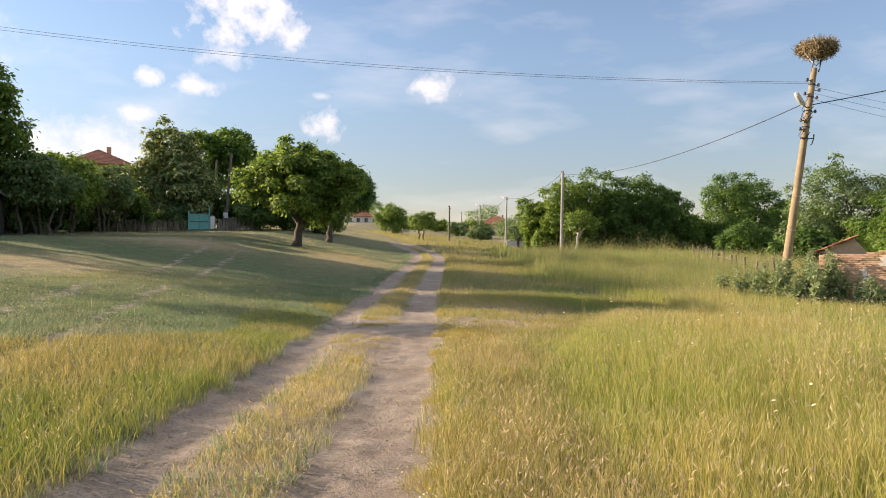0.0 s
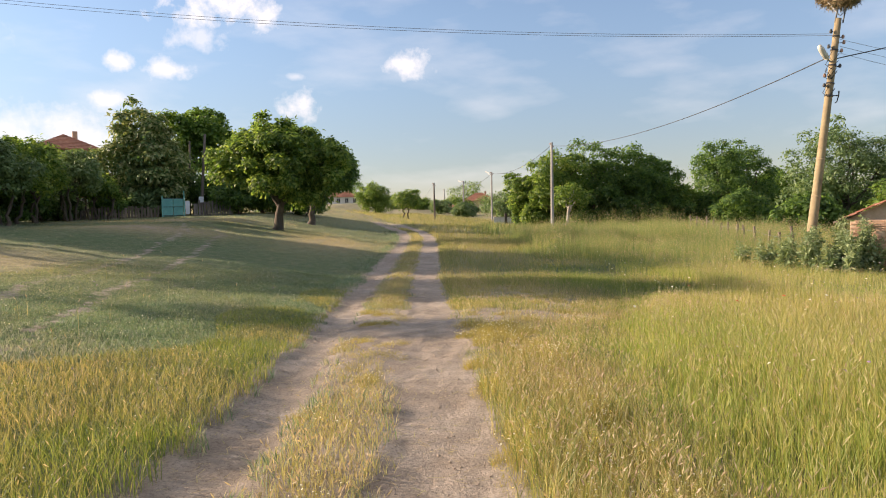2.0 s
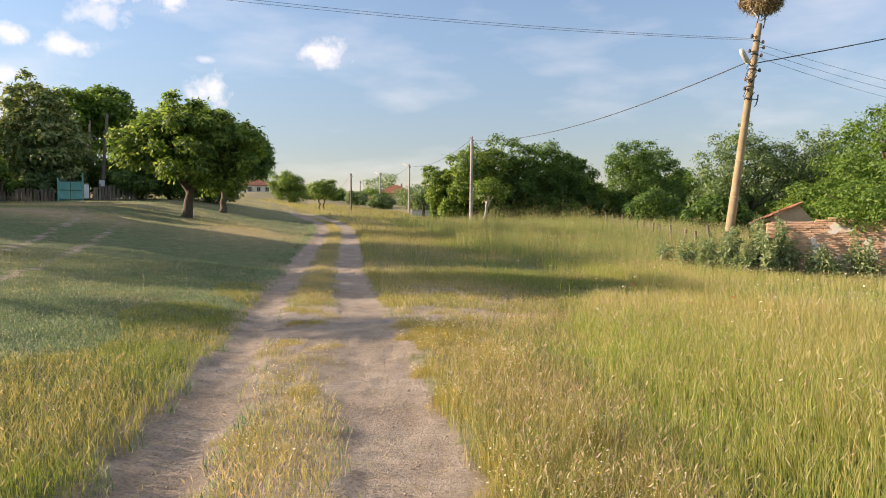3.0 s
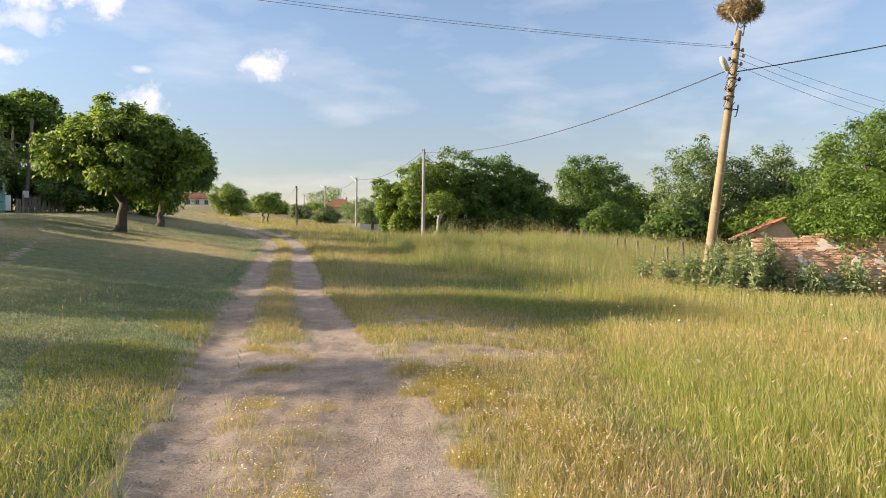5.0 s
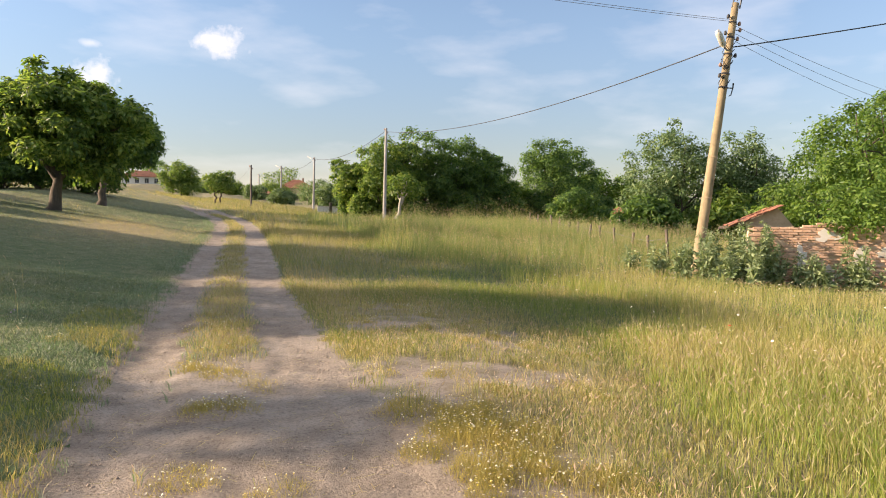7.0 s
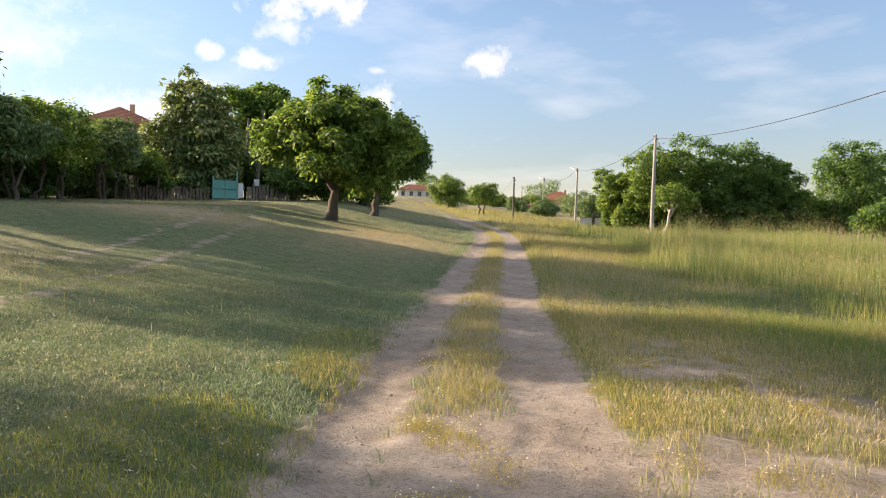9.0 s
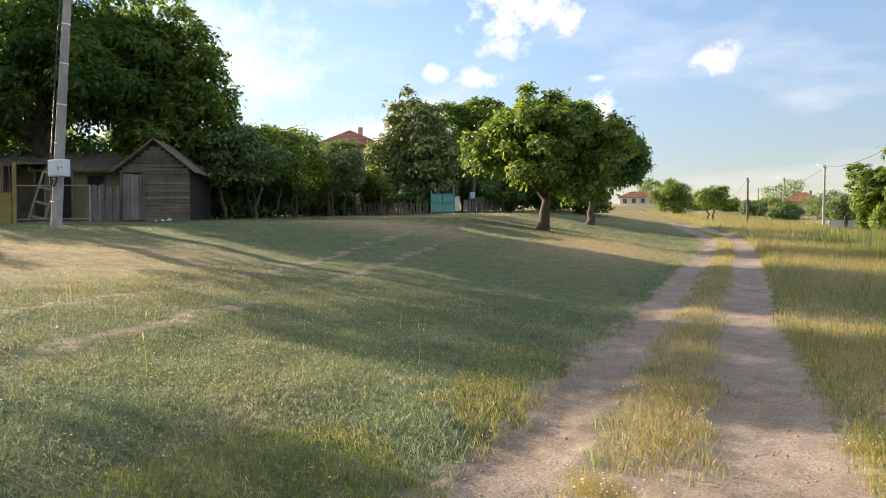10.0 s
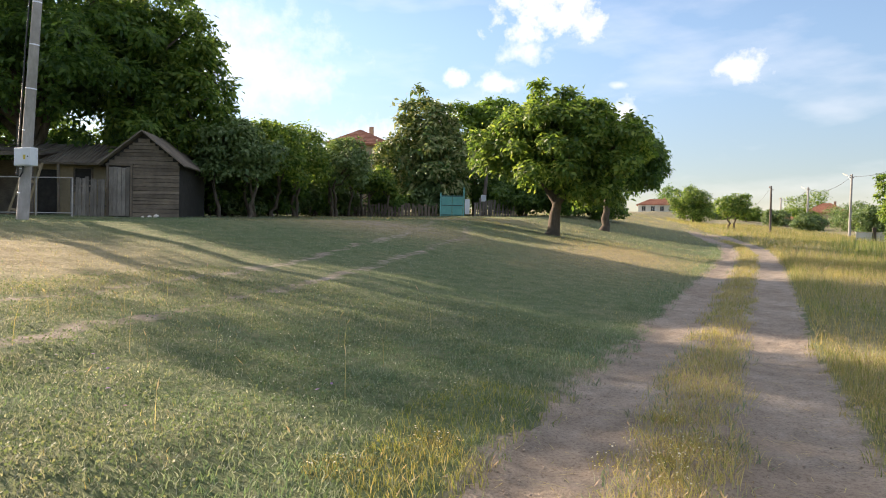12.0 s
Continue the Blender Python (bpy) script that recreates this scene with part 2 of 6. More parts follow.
white_paint = rough_mat("box_paint", (0.66, 0.69, 0.74), (0.76, 0.79, 0.83), 6.0, 0.45, 0.1, 0.002)
yellow_paint = rough_mat("yellow_paint", (0.60, 0.46, 0.05), (0.70, 0.55, 0.08), 10.0, 0.5, 0.1, 0.002)
olive_paint = rough_mat("olive_gate_paint", (0.22, 0.19, 0.04), (0.36, 0.30, 0.075), 5.0, 0.7, 0.2, 0.004, stain=(0.24, 0.15, 0.06))
green_wall = rough_mat("green_wall_paint", (0.20, 0.25, 0.08), (0.33, 0.37, 0.14), 4.0, 0.85, 0.3, 0.006)
teal_paint = rough_mat("teal_gate_paint", (0.10, 0.36, 0.34), (0.20, 0.50, 0.46), 6.0, 0.6, 0.2, 0.004)
lamp_shell = rough_mat("lamp_shell", (0.48, 0.46, 0.40), (0.62, 0.60, 0.54), 10.0, 0.5, 0.1, 0.002)
stick_mat = leaf_mat("nest_sticks", ((0.14, 0.10, 0.06), (0.24, 0.18, 0.11), (0.36, 0.28, 0.17), (0.42, 0.34, 0.22)), 3.0, 0.1, 0.9)
cable_mat = rough_mat("cable", (0.03, 0.03, 0.032), (0.06, 0.06, 0.062), 6.0, 0.6, 0.1, 0.002)
wire_mat = rough_mat("bare_wire", (0.20, 0.20, 0.21), (0.30, 0.30, 0.31), 6.0, 0.5, 0.1, 0.002, metal=0.3)
# near-black colour standing in for the shade inside sheds and openings
inside_shade = rough_mat("inside_shade", (0.02, 0.018, 0.016), (0.05, 0.045, 0.04), 4.0, 0.9, 0.1, 0.01)
glass_dark, _nt, _b, _o = material("window_pane")
_b.inputs["Base Color"].default_value, _b.inputs["Roughness"].default_value = (0.03, 0.035, 0.04, 1), 0.08
insulator = rough_mat("insulator", (0.30, 0.16, 0.10), (0.45, 0.26, 0.17), 20.0, 0.3, 0.1, 0.002)


def soil_mat(name, grassy):
    """Pale trodden earth; where grassy, a thatch of green and straw covers it in drifts and leaves bare scabs."""
    m, nt, bsdf, out = material(name)
    fine = noise_node(nt, 38.0, 8.0, 0.7)
    mid = noise_node(nt, 3.2, 6.0, 0.62)
    big = noise_node(nt, 0.45, 5.0, 0.6)
    earth = ramp(nt, mid, ((0.30, (0.245, 0.208, 0.170)), (0.55, (0.330, 0.286, 0.238)), (0.75, (0.405, 0.355, 0.302))))
    crumbs = ramp(nt, fine, ((0.32, (0.50, 0.47, 0.44)), (0.48, (0.95, 0.95, 0.95)), (0.70, (1.2, 1.19, 1.17))))
    earth = mix_col(nt, 1.0, earth, crumbs, "MULTIPLY")
    stain = ramp(nt, big, ((0.40, (0.86, 0.83, 0.80)), (0.62, (1.05, 1.05, 1.05))))
    earth = mix_col(nt, 1.0, earth, stain, "MULTIPLY")
    col = earth
    if grassy:
        sod = ramp(nt, mid, ((0.30, (0.070, 0.110, 0.045)), (0.50, (0.110, 0.150, 0.070)), (0.72, (0.175, 0.188, 0.105))))
        specks = ramp(nt, noise_node(nt, 22.0, 6.0, 0.75), ((0.30, (0.45, 0.50, 0.38)), (0.55, (1.0, 1.0, 1.0)), (0.78, (1.5, 1.45, 1.25))))
        sod = mix_col(nt, 1.0, sod, specks, "MULTIPLY")
        dry = nt.nodes.new("ShaderNodeAttribute")
        dry.attribute_name = "dry"
        straw = mix_col(nt, 1.0, ramp(nt, mid, ((0.30, (0.25, 0.195, 0.11)), (0.70, (0.44, 0.36, 0.24)))), specks, "MULTIPLY")
        sod = mix_col(nt, dry.outputs["Fac"], sod, straw)
        bare = nt.nodes.new("ShaderNodeAttribute")
        bare.attribute_name = "bare"
        add = nt.nodes.new("ShaderNodeMath")
        add.operation = "MULTIPLY_ADD"
        nt.links.new(mid, add.inputs[0])
        add.inputs[1].default_value = 0.9
        nt.links.new(bare.outputs["Fac"], add.inputs[2])
        mask = ramp(nt, add.outputs[0], ((0.76, (0, 0, 0)), (1.02, (1, 1, 1))))
        col = mix_col(nt, mask, sod, earth)
    nt.links.new(col, bsdf.inputs["Base Color"])
    bsdf.inputs["Roughness"].default_value = 0.95
    bsdf.inputs["Specular IOR Level"].default_value = 0.2
    mixed = nt.nodes.new("ShaderNodeMath")
    mixed.operation = "MULTIPLY_ADD"
    nt.links.new(mid, mixed.inputs[0])
    mixed.inputs[1].default_value = 1.5
    nt.links.new(fine, mixed.inputs[2])
    bump(nt, bsdf, mixed.outputs[0], 0.9, 0.035)
    return m


sod_mat = soil_mat("meadow_soil", True)
road_mat = soil_mat("road_earth", False)

# ---- shape helpers ----
rng = np.random.default_rng(7)


def part(name, data, mat, parent, label=""):
    """Links a bmesh or a mesh as one mesh object under a thing or a part."""
    if isinstance(data, bmesh.types.BMesh):
        me = bpy.data.meshes.new(name)
        data.normal_update()
        data.to_mesh(me)
        data.free()
    else:
        me = data
    if mat is not None and not me.materials:
        me.materials.append(mat)
    ob = new(name, me)
    ob.parent = parent
    return tagged(ob, label)


def thing(name, x, y, z, turn=0.0, label="", category="", group=""):
    ob = new(name)
    ob.empty_display_size = 0.2
    ob.matrix_world = pose(x, y, z, 0, 0, turn)
    return tagged(ob, label, category, group)


def tri_mesh(name, verts, tris, mat=None, smooth=False):
    """A mesh from arrays of places and triangles."""
    me = bpy.data.meshes.new(name)
    verts, tris = np.ascontiguousarray(verts, np.float32), np.ascontiguousarray(tris, np.int32)
    me.vertices.add(len(verts))
    me.vertices.foreach_set("co", verts.ravel())
    me.loops.add(tris.size)
    me.loops.foreach_set("vertex_index", tris.ravel())
    me.polygons.add(len(tris))
    me.polygons.foreach_set("loop_start", np.arange(0, tris.size, 3, dtype=np.int32))
    if smooth:
        me.polygons.foreach_set("use_smooth", np.ones(len(tris), bool))
    me.update(calc_edges=True)
    if mat:
        me.materials.append(mat)
    return me


def box(sx, sy, sz, at=(0, 0, 0), bevel=0.0, bm=None, turn=None):
    """A box of that size whose base stands at that place, with worn edges."""
    own = bmesh.new()
    bmesh.ops.create_cube(own, size=1.0)
    bmesh.ops.scale(own, vec=(sx, sy, sz), verts=own.verts)
    bmesh.ops.translate(own, vec=(0, 0, sz / 2), verts=own.verts)
    if bevel:
        bmesh.ops.bevel(own, geom=own.edges[:], offset=bevel, segments=1, affect="EDGES", profile=0.5)
    if turn is not None:
        bmesh.ops.transform(own, matrix=turn, verts=own.verts)
    bmesh.ops.translate(own, vec=at, verts=own.verts)
    if bm is None:
        return own
    me = bpy.data.meshes.new("scrap")
    own.to_mesh(me)
    own.free()
    bm.from_mesh(me)
    bpy.data.meshes.remove(me)
    return bm


def tube(points, radii, sides=8, caps=True):
    """Arrays of places and triangles of a round bar along points."""
    P = [Vector(p) for p in points]
    verts, tris = [], []
    for i, p in enumerate(P):
        d = (P[min(i + 1, len(P) - 1)] - P[max(i - 1, 0)]).normalized()
        a = d.cross(Vector((0.31, 0.95, 0.05)) if abs(d.z) > 0.7 else Vector((0, 0, 1))).normalized()
        b = d.cross(a)
        for k in range(sides):
            w = 2 * math.pi * k / sides
            verts.append(p + (a * math.cos(w) + b * math.sin(w)) * radii[i])
    for i in range(len(P) - 1):
        for k in range(sides):
            q, r = i * sides + k, i * sides + (k + 1) % sides
            tris += [(q, r, r + sides), (q, r + sides, q + sides)]
    if caps:
        for i in (0, len(P) - 1):
            verts.append(P[i])
            c = len(verts) - 1
            for k in range(sides):
                tris.append((c, i * sides + k, i * sides + (k + 1) % sides))
    return np.array([tuple(v) for v in verts]), np.array(tris)


def join(pieces):
    """Joins (places, triangles) pairs into one pair."""
    V, T, n = [], [], 0
    for v, t in pieces:
        V.append(v)
        T.append(t + n)
        n += len(v)
    return np.concatenate(V), np.concatenate(T)


def bar(name, points, radii, mat, parent, sides=10, label=""):
    v, t = tube(points, radii, sides)
    return part(name, tri_mesh(name, v, t, mat, True), None, parent, label)


def soft_noise(x, y, size, seed):
    """A smooth field between about -1 and 1 with features of that size in metres."""
    r = np.random.default_rng(seed)
    out = 0.0
    for k in range(9):
        a, f, p = r.uniform(0, 2 * math.pi), r.uniform(0.6, 1.7) * 2 * math.pi / size, r.uniform(0, 6.28)
        out = out + np.sin((x * math.cos(a) + y * math.sin(a)) * f + p)
    return out / 4.0


# ---- the lie of the land ----


def road_rise(y):
    return np.interp(y, [-600, 0, 25, 31, 42, 55, 70, 88, 110, 150, 190, 260, 400, 900], [0, 0, 0.08, 0.3, 0.65, 1.05, 1.7, 2.6, 3.5, 5.0, 6.6, 8, 9, 9.5])


def road_mid(y):
    return np.interp(y, [-20, 0, 5, 10, 16, 25, 31, 41, 51, 60, 70, 78, 95, 130, 200],
                     [-1.9, -1.25, -1.05, -0.85, -0.70, -0.43, -0.10, 0.42, 0.78, 0.55, -0.8, -2.5, -6.0, -12.0, -22.0])


def land(x, y):
    """Height of the ground."""
    slope = np.interp(y, [22, 45], [0.09, 0.15])
    left = np.minimum(slope * np.clip(-x - 1.5, 0, 40), 1.53 + 0.012 * np.clip(-x - 19, 0, 60))
    k = np.interp(y, [60, 95], [0.03, 0.10])
    right = -k * np.clip(x - 1.5, 0, 14)
    bumps = 0.03 * soft_noise(x, y, 5.0, 3) + 0.015 * soft_noise(x, y, 1.6, 4)
    far = np.clip((np.hypot(x, y - 10) - 30) / 60, 0, 1)
    return road_rise(y) + left + right + bumps + 0.18 * far * soft_noise(x, y, 26.0, 5)


def rut_depth(u, y):
    """Sinks the two wheel ruts; u is metres to the side of the road's middle."""
    wob = 0.07 * soft_noise(u * 0 + y, y * 0, 3.0, 11)
    a = np.exp(-((u + 0.76 + wob) / 0.30) ** 4)
    b = np.exp(-((u - 0.80 + wob) / 0.46) ** 4)
    return -0.024 * np.maximum(a, b)


def z_at(x, y):
    return float(land(np.array(float(x)), np.array(float(y))))


PATCHES = ((0.75, 12.9, 0.75, 1.7, 1.0), (1.1, 15.0, 1.3, 0.9, 0.78), (2.1, 14.7, 0.9, 0.5, 0.8), (2.6, 17.0, 1.5, 2.4, 0.48), (1.65, 18.4, 0.8, 0.6, 0.95), (1.9, 18.3, 1.3, 2.4, 0.45), (2.1, 20.4, 0.8, 0.7, 0.5), (-0.35, 14.3, 0.8, 2.4, 0.7), (0.9, 12.6, 0.8, 2.2, 0.55), (-14.0, 21.5, 3.0, 3.5, 0.30), (-12.6, 37.6, 4.2, 2.6, 0.42), (-17.0, 57.0, 6.0, 6.0, 0.25))


def bareness(x, y):
    """How bare of grass the ground is, 0 to 1."""
    u = x - road_mid(y)
    out = np.zeros_like(x)
    for px, py, rx, ry, k in PATCHES:
        out = np.maximum(out, k * np.exp(-(((x - px) / rx) ** 2 + ((y - py) / ry) ** 2)))
    for tx in (track_mid(y), track_mid(y) - 1.6):
        out = np.maximum(out, 0.52 * np.exp(-((x - tx + 0.10 * soft_noise(x, y, 2.5, 22)) / 0.26) ** 2) * (y > 2) * (y < 58) * (0.94 + 0.08 * soft_noise(x, y, 1.8, 23)))
    return out * (1 + 0.16 * soft_noise(x, y, 0.9, 21))


def track_mid(y):
    return np.interp(y, [0, 12, 15.7, 17.2, 19.3, 24.5, 28, 38, 50, 58], [-3.4, -5.1, -5.84, -6.25, -6.5, -7.2, -7.6, -9.0, -13.0, -17.0])


def dryness(x, y):
    """How far the grass has turned to straw, 0 to 1."""
    u = x - road_mid(y)
    verge = 0.8 * np.exp(-((u - 2.0) / 0.85) ** 2) * np.interp(y, [2, 16, 24, 30], [1, 1, 0.8, 0.2])
    verge = np.maximum(verge, 0.72 * np.exp(-((u - 3.0) / 1.3) ** 2) * np.interp(y, [9, 12, 20, 24], [0, 1, 1, 0.3]))
    strip = np.exp(-(u / 0.55) ** 2) * 0.9
    yard = 0.85 * np.exp(-(((x + 13) / 5.5) ** 2 + ((y - 22.5) / 4.0) ** 2))
    bank = 0.95 * np.exp(-(((x + 4.0) / 3.0) ** 2 + ((y - 41) / 7.5) ** 2))
    yard2 = 0.9 * np.exp(-(((x + 16) / 7.0) ** 2 + ((y - 52) / 6.0) ** 2))
    yard3 = 0.95 * np.exp(-(((x + 12.6) / 5.0) ** 2 + ((y - 37.6) / 3.4) ** 2))
    side = 0.7 * np.exp(-((u - 3.2) / 2.2) ** 2) * np.clip((y - 26) / 6, 0, 1)
    far = 0.6 * np.clip((y - 50) / 35, 0, 1)
    spots = 0.35 * np.clip(soft_noise(x, y, 3.5, 31), 0, 1) * np.where((x < -1.5) & (y > 9) & (y < 32), 0.35, 1.0)
    return np.clip(np.maximum.reduce([verge, strip, yard, bank, yard2, yard3, side, far, spots + 0 * x]), 0, 1)


def axis(*spans):
    out = [np.arange(a, b, s) for a, b, s in spans]
    return np.unique(np.round(np.concatenate(out), 3))


def sheet(name, xs, ys, height, mat):
    X, Y = np.meshgrid(xs, ys)
    V = np.stack([X.ravel(), Y.ravel(), height(X, Y).ravel()], 1)
    nx, ny = len(xs), len(ys)
    i = (np.arange(ny - 1)[:, None] * nx + np.arange(nx - 1)).ravel()
    T = np.concatenate([np.stack([i, i + 1, i + nx + 1], 1), np.stack([i, i + nx + 1, i + nx], 1)])
    return tri_mesh(name, V, T, mat, True)


def ground_height(x, y):
    u = x - road_mid(y)
    on_road = np.clip((1.14 - np.abs(u - 0.05)) / 0.22, 0, 1) * np.clip((80 - y) / 4, 0, 1)
    return land(x, y) - 0.13 * on_road


gx = axis((-1600, -400, 150), (-400, -100, 30), (-100, -30, 4), (-30, -16, 0.7), (-16, 9, 0.2), (9, 30, 0.7), (30, 100, 4), (100, 400, 30), (400, 1700, 150))
gy = axis((-1500, -300, 150), (-300, -40, 25), (-40, 0, 2), (0, 34, 0.2), (34, 80, 0.6), (80, 200, 3), (200, 500, 20), (500, 2000, 120))
ground_mesh = sheet("ground", gx, gy, ground_height, sod_mat)
_co = np.empty(len(ground_mesh.vertices) * 3, np.float32)
ground_mesh.vertices.foreach_get("co", _co)
_co = _co.reshape(-1, 3).astype(float)
_u = np.abs(_co[:, 0] - road_mid(_co[:, 1]))
worn = (0.62 + 0.2 * soft_noise(_co[:, 0], _co[:, 1], 1.3, 24)) * np.exp(-((_u - 1.10) / 0.20) ** 2) * (_co[:, 1] < 80)
for key, values in (("bare", np.maximum(bareness(_co[:, 0], _co[:, 1]), worn)), ("dry", dryness(_co[:, 0], _co[:, 1]))):
    at = ground_mesh.attributes.new(key, "FLOAT", "POINT")
    at.data.foreach_set("value", np.ascontiguousarray(values, np.float32))
ground = tagged(new("ground", ground_mesh), "grassy village meadow with dry straw patches and bare earth", "ground", kind="structure")

ry = axis((-4, 34, 0.12), (34, 79, 0.4))
ru = np.linspace(-1.5, 1.55, 52)
RU, RY = np.meshgrid(ru, ry)
RX = RU + road_mid(RY)
RZ = land(RX, RY) + rut_depth(RU, RY) + 0.010 * soft_noise(RX, RY, 0.5, 41) + 0.005 * soft_noise(RX, RY, 0.22, 42) + 0.004 * soft_noise(RU * 4.0, RY, 0.5, 46) - 0.004 * np.abs(np.sin(RU * 26.0)) * np.exp(-((np.abs(RU) - 0.8) / 0.2) ** 2)
edge = np.abs(RU - 0.05) - 1.20 - 0.07 * soft_noise(RX, RY, 0.9, 43) - 0.05 * soft_noise(RX, RY, 0.3, 44)
RZ = RZ - 0.06 * np.clip(edge / 0.16, 0, 1)
n = len(ru)
i = (np.arange(len(ry) - 1)[:, None] * n + np.arange(n - 1)).ravel()
road_mesh = tri_mesh("road", np.stack([RX.ravel(), RY.ravel(), RZ.ravel()], 1),
                     np.concatenate([np.stack([i, i + 1, i + n + 1], 1), np.stack([i, i + n + 1, i + n], 1)]), road_mat, True)
road = tagged(new("road", road_mesh), "rutted dirt track of pale dry earth", "dirt road", kind="structure")

# ---- trees ----


def lump(dirs, seed):
    """Uneven swelling of a crown by direction."""
    r = np.random.default_rng(seed)
    out = 0.0
    for k in range(8):
        a = r.normal(size=3)
        out = out + np.sin(dirs @ a * r.uniform(1.6, 3.4) + r.uniform(0, 6.28))
    return out / 4.0


def leaf_cloud(r, centres, spread, count, size, droop, width=0.42):
    """Folded leaves scattered about clump centres: places and triangles."""
    k = r.integers(0, len(centres), count)
    off = r.normal(size=(count, 3))
    far = np.linalg.norm(off, axis=1, keepdims=True)
    off = off / far * np.minimum(far, 1.7) * spread * np.array([1, 1, 0.75])
    p = centres[k] + off
    out = off / (np.linalg.norm(off, axis=1, keepdims=True) + 1e-6)
    ax = out * 0.7 + r.normal(size=(count, 3)) * 0.55 + np.array([0, 0, -droop])
    ax /= np.linalg.norm(ax, axis=1, keepdims=True) + 1e-6
    up = r.normal(size=(count, 3)) * 0.6 + np.array([0, 0, 1.0]) + out * 0.5
    side = np.cross(ax, up)
    side /= np.linalg.norm(side, axis=1, keepdims=True) + 1e-6
    nor = np.cross(side, ax)
    L = size * r.uniform(0.6, 1.25, (count, 1))
    a, b = p, p + ax * L
    m = p + ax * L * 0.5 + nor * L * 0.10
    c, d = m + side * L * width * 0.5, m - side * L * width * 0.5
    V = np.stack([a, c, b, d], 1).reshape(-1, 3)
    i = np.arange(count)[:, None] * 4
    T = np.concatenate([i + [0, 1, 2], i + [0, 2, 3]])
    return V, T


def spaced(P, n):
    """Picks n of the points so that they keep away from one another."""
    left = np.full(len(P), np.inf)
    chosen = [0]
    for _ in range(min(n, len(P)) - 1):
        left = np.minimum(left, ((P - P[chosen[-1]]) ** 2).sum(1))
        chosen.append(int(left.argmax()))
    return P[chosen]


def puff_cloud(r, centres, radii, heart, count, size, droop, width=0.42):
    """Leaves laid like scales over the bough ends: each bough is a lit cap over a shaded hollow, with loose sprigs."""
    share = radii ** 2 / (radii ** 2).sum()
    k = r.choice(len(centres), count, p=share)
    away = centres[k] - heart
    away /= np.linalg.norm(away, axis=1, keepdims=True) + 1e-6
    d = r.normal(size=(count, 3)) + away * 0.55 + np.array([0, 0, 0.45])
    d /= np.linalg.norm(d, axis=1, keepdims=True) + 1e-6
    f = r.uniform(0.0, 1.0, count) ** 0.3
    sprig = r.uniform(0, 1, count) < 0.07
    f = np.where(sprig, r.uniform(1.0, 1.45, count), f) * (1 + 0.22 * np.sin(d @ np.array([3.1, 2.3, 4.7]) * 1.6 + k * 1.9))
    p = centres[k] + d * (f * radii[k])[:, None] * np.array([1.08, 1.08, 0.82])
    nor = d * 0.9 + np.array([0, 0, 0.45]) + r.normal(size=(count, 3)) * 0.42
    nor /= np.linalg.norm(nor, axis=1, keepdims=True) + 1e-6
    ax = r.normal(size=(count, 3)) * 0.7 + d * 0.5 + np.array([0, 0, -droop])
    ax -= nor * (ax * nor).sum(1, keepdims=True)
    ax /= np.linalg.norm(ax, axis=1, keepdims=True) + 1e-6
    side = np.cross(nor, ax)
    L = size * r.uniform(0.6, 1.3, (count, 1))
    m = p + ax * L * 0.5 + nor * L * 0.10
    V = np.stack([p, m + side * L * width * 0.55, p + ax * L, m - side * L * width * 0.55], 1).reshape(-1, 3)
    i = np.arange(count)[:, None] * 4
    return V, np.concatenate([i + [0, 1, 2], i + [0, 2, 3]])


def crown_clumps(r, radii, n, seed, hollow=0.35, floor=-0.55):
    many = 5 * n
    C = crown_points(r, radii, many, seed, hollow, floor)
    return spaced(C, n)


def crown_points(r, radii, n, seed, hollow, floor):
    d = r.normal(size=(n, 3))
    d /= np.linalg.norm(d, axis=1, keepdims=True)
    d[:, 2] = np.where(d[:, 2] < floor, -d[:, 2], d[:, 2])
    f = 0.84 * (hollow + (1 - hollow) * r.uniform(0, 1, n) ** 0.45) * (1 + 0.30 * lump(d, seed))
    return d * f[:, None] * np.array(radii)


def branch_line(r, a, b, n=5, sag=0.15):
    a, b = np.array(a, float), np.array(b, float)
    t = np.linspace(0, 1, n)[:, None]
    L = np.linalg.norm(b - a)
    mid = a + (b - a) * t
    mid[:, 2] += (np.sin(t[:, 0] * math.pi) * sag * L)
    mid[1:-1] += r.normal(size=(n - 2, 3)) * 0.045 * L
    return mid


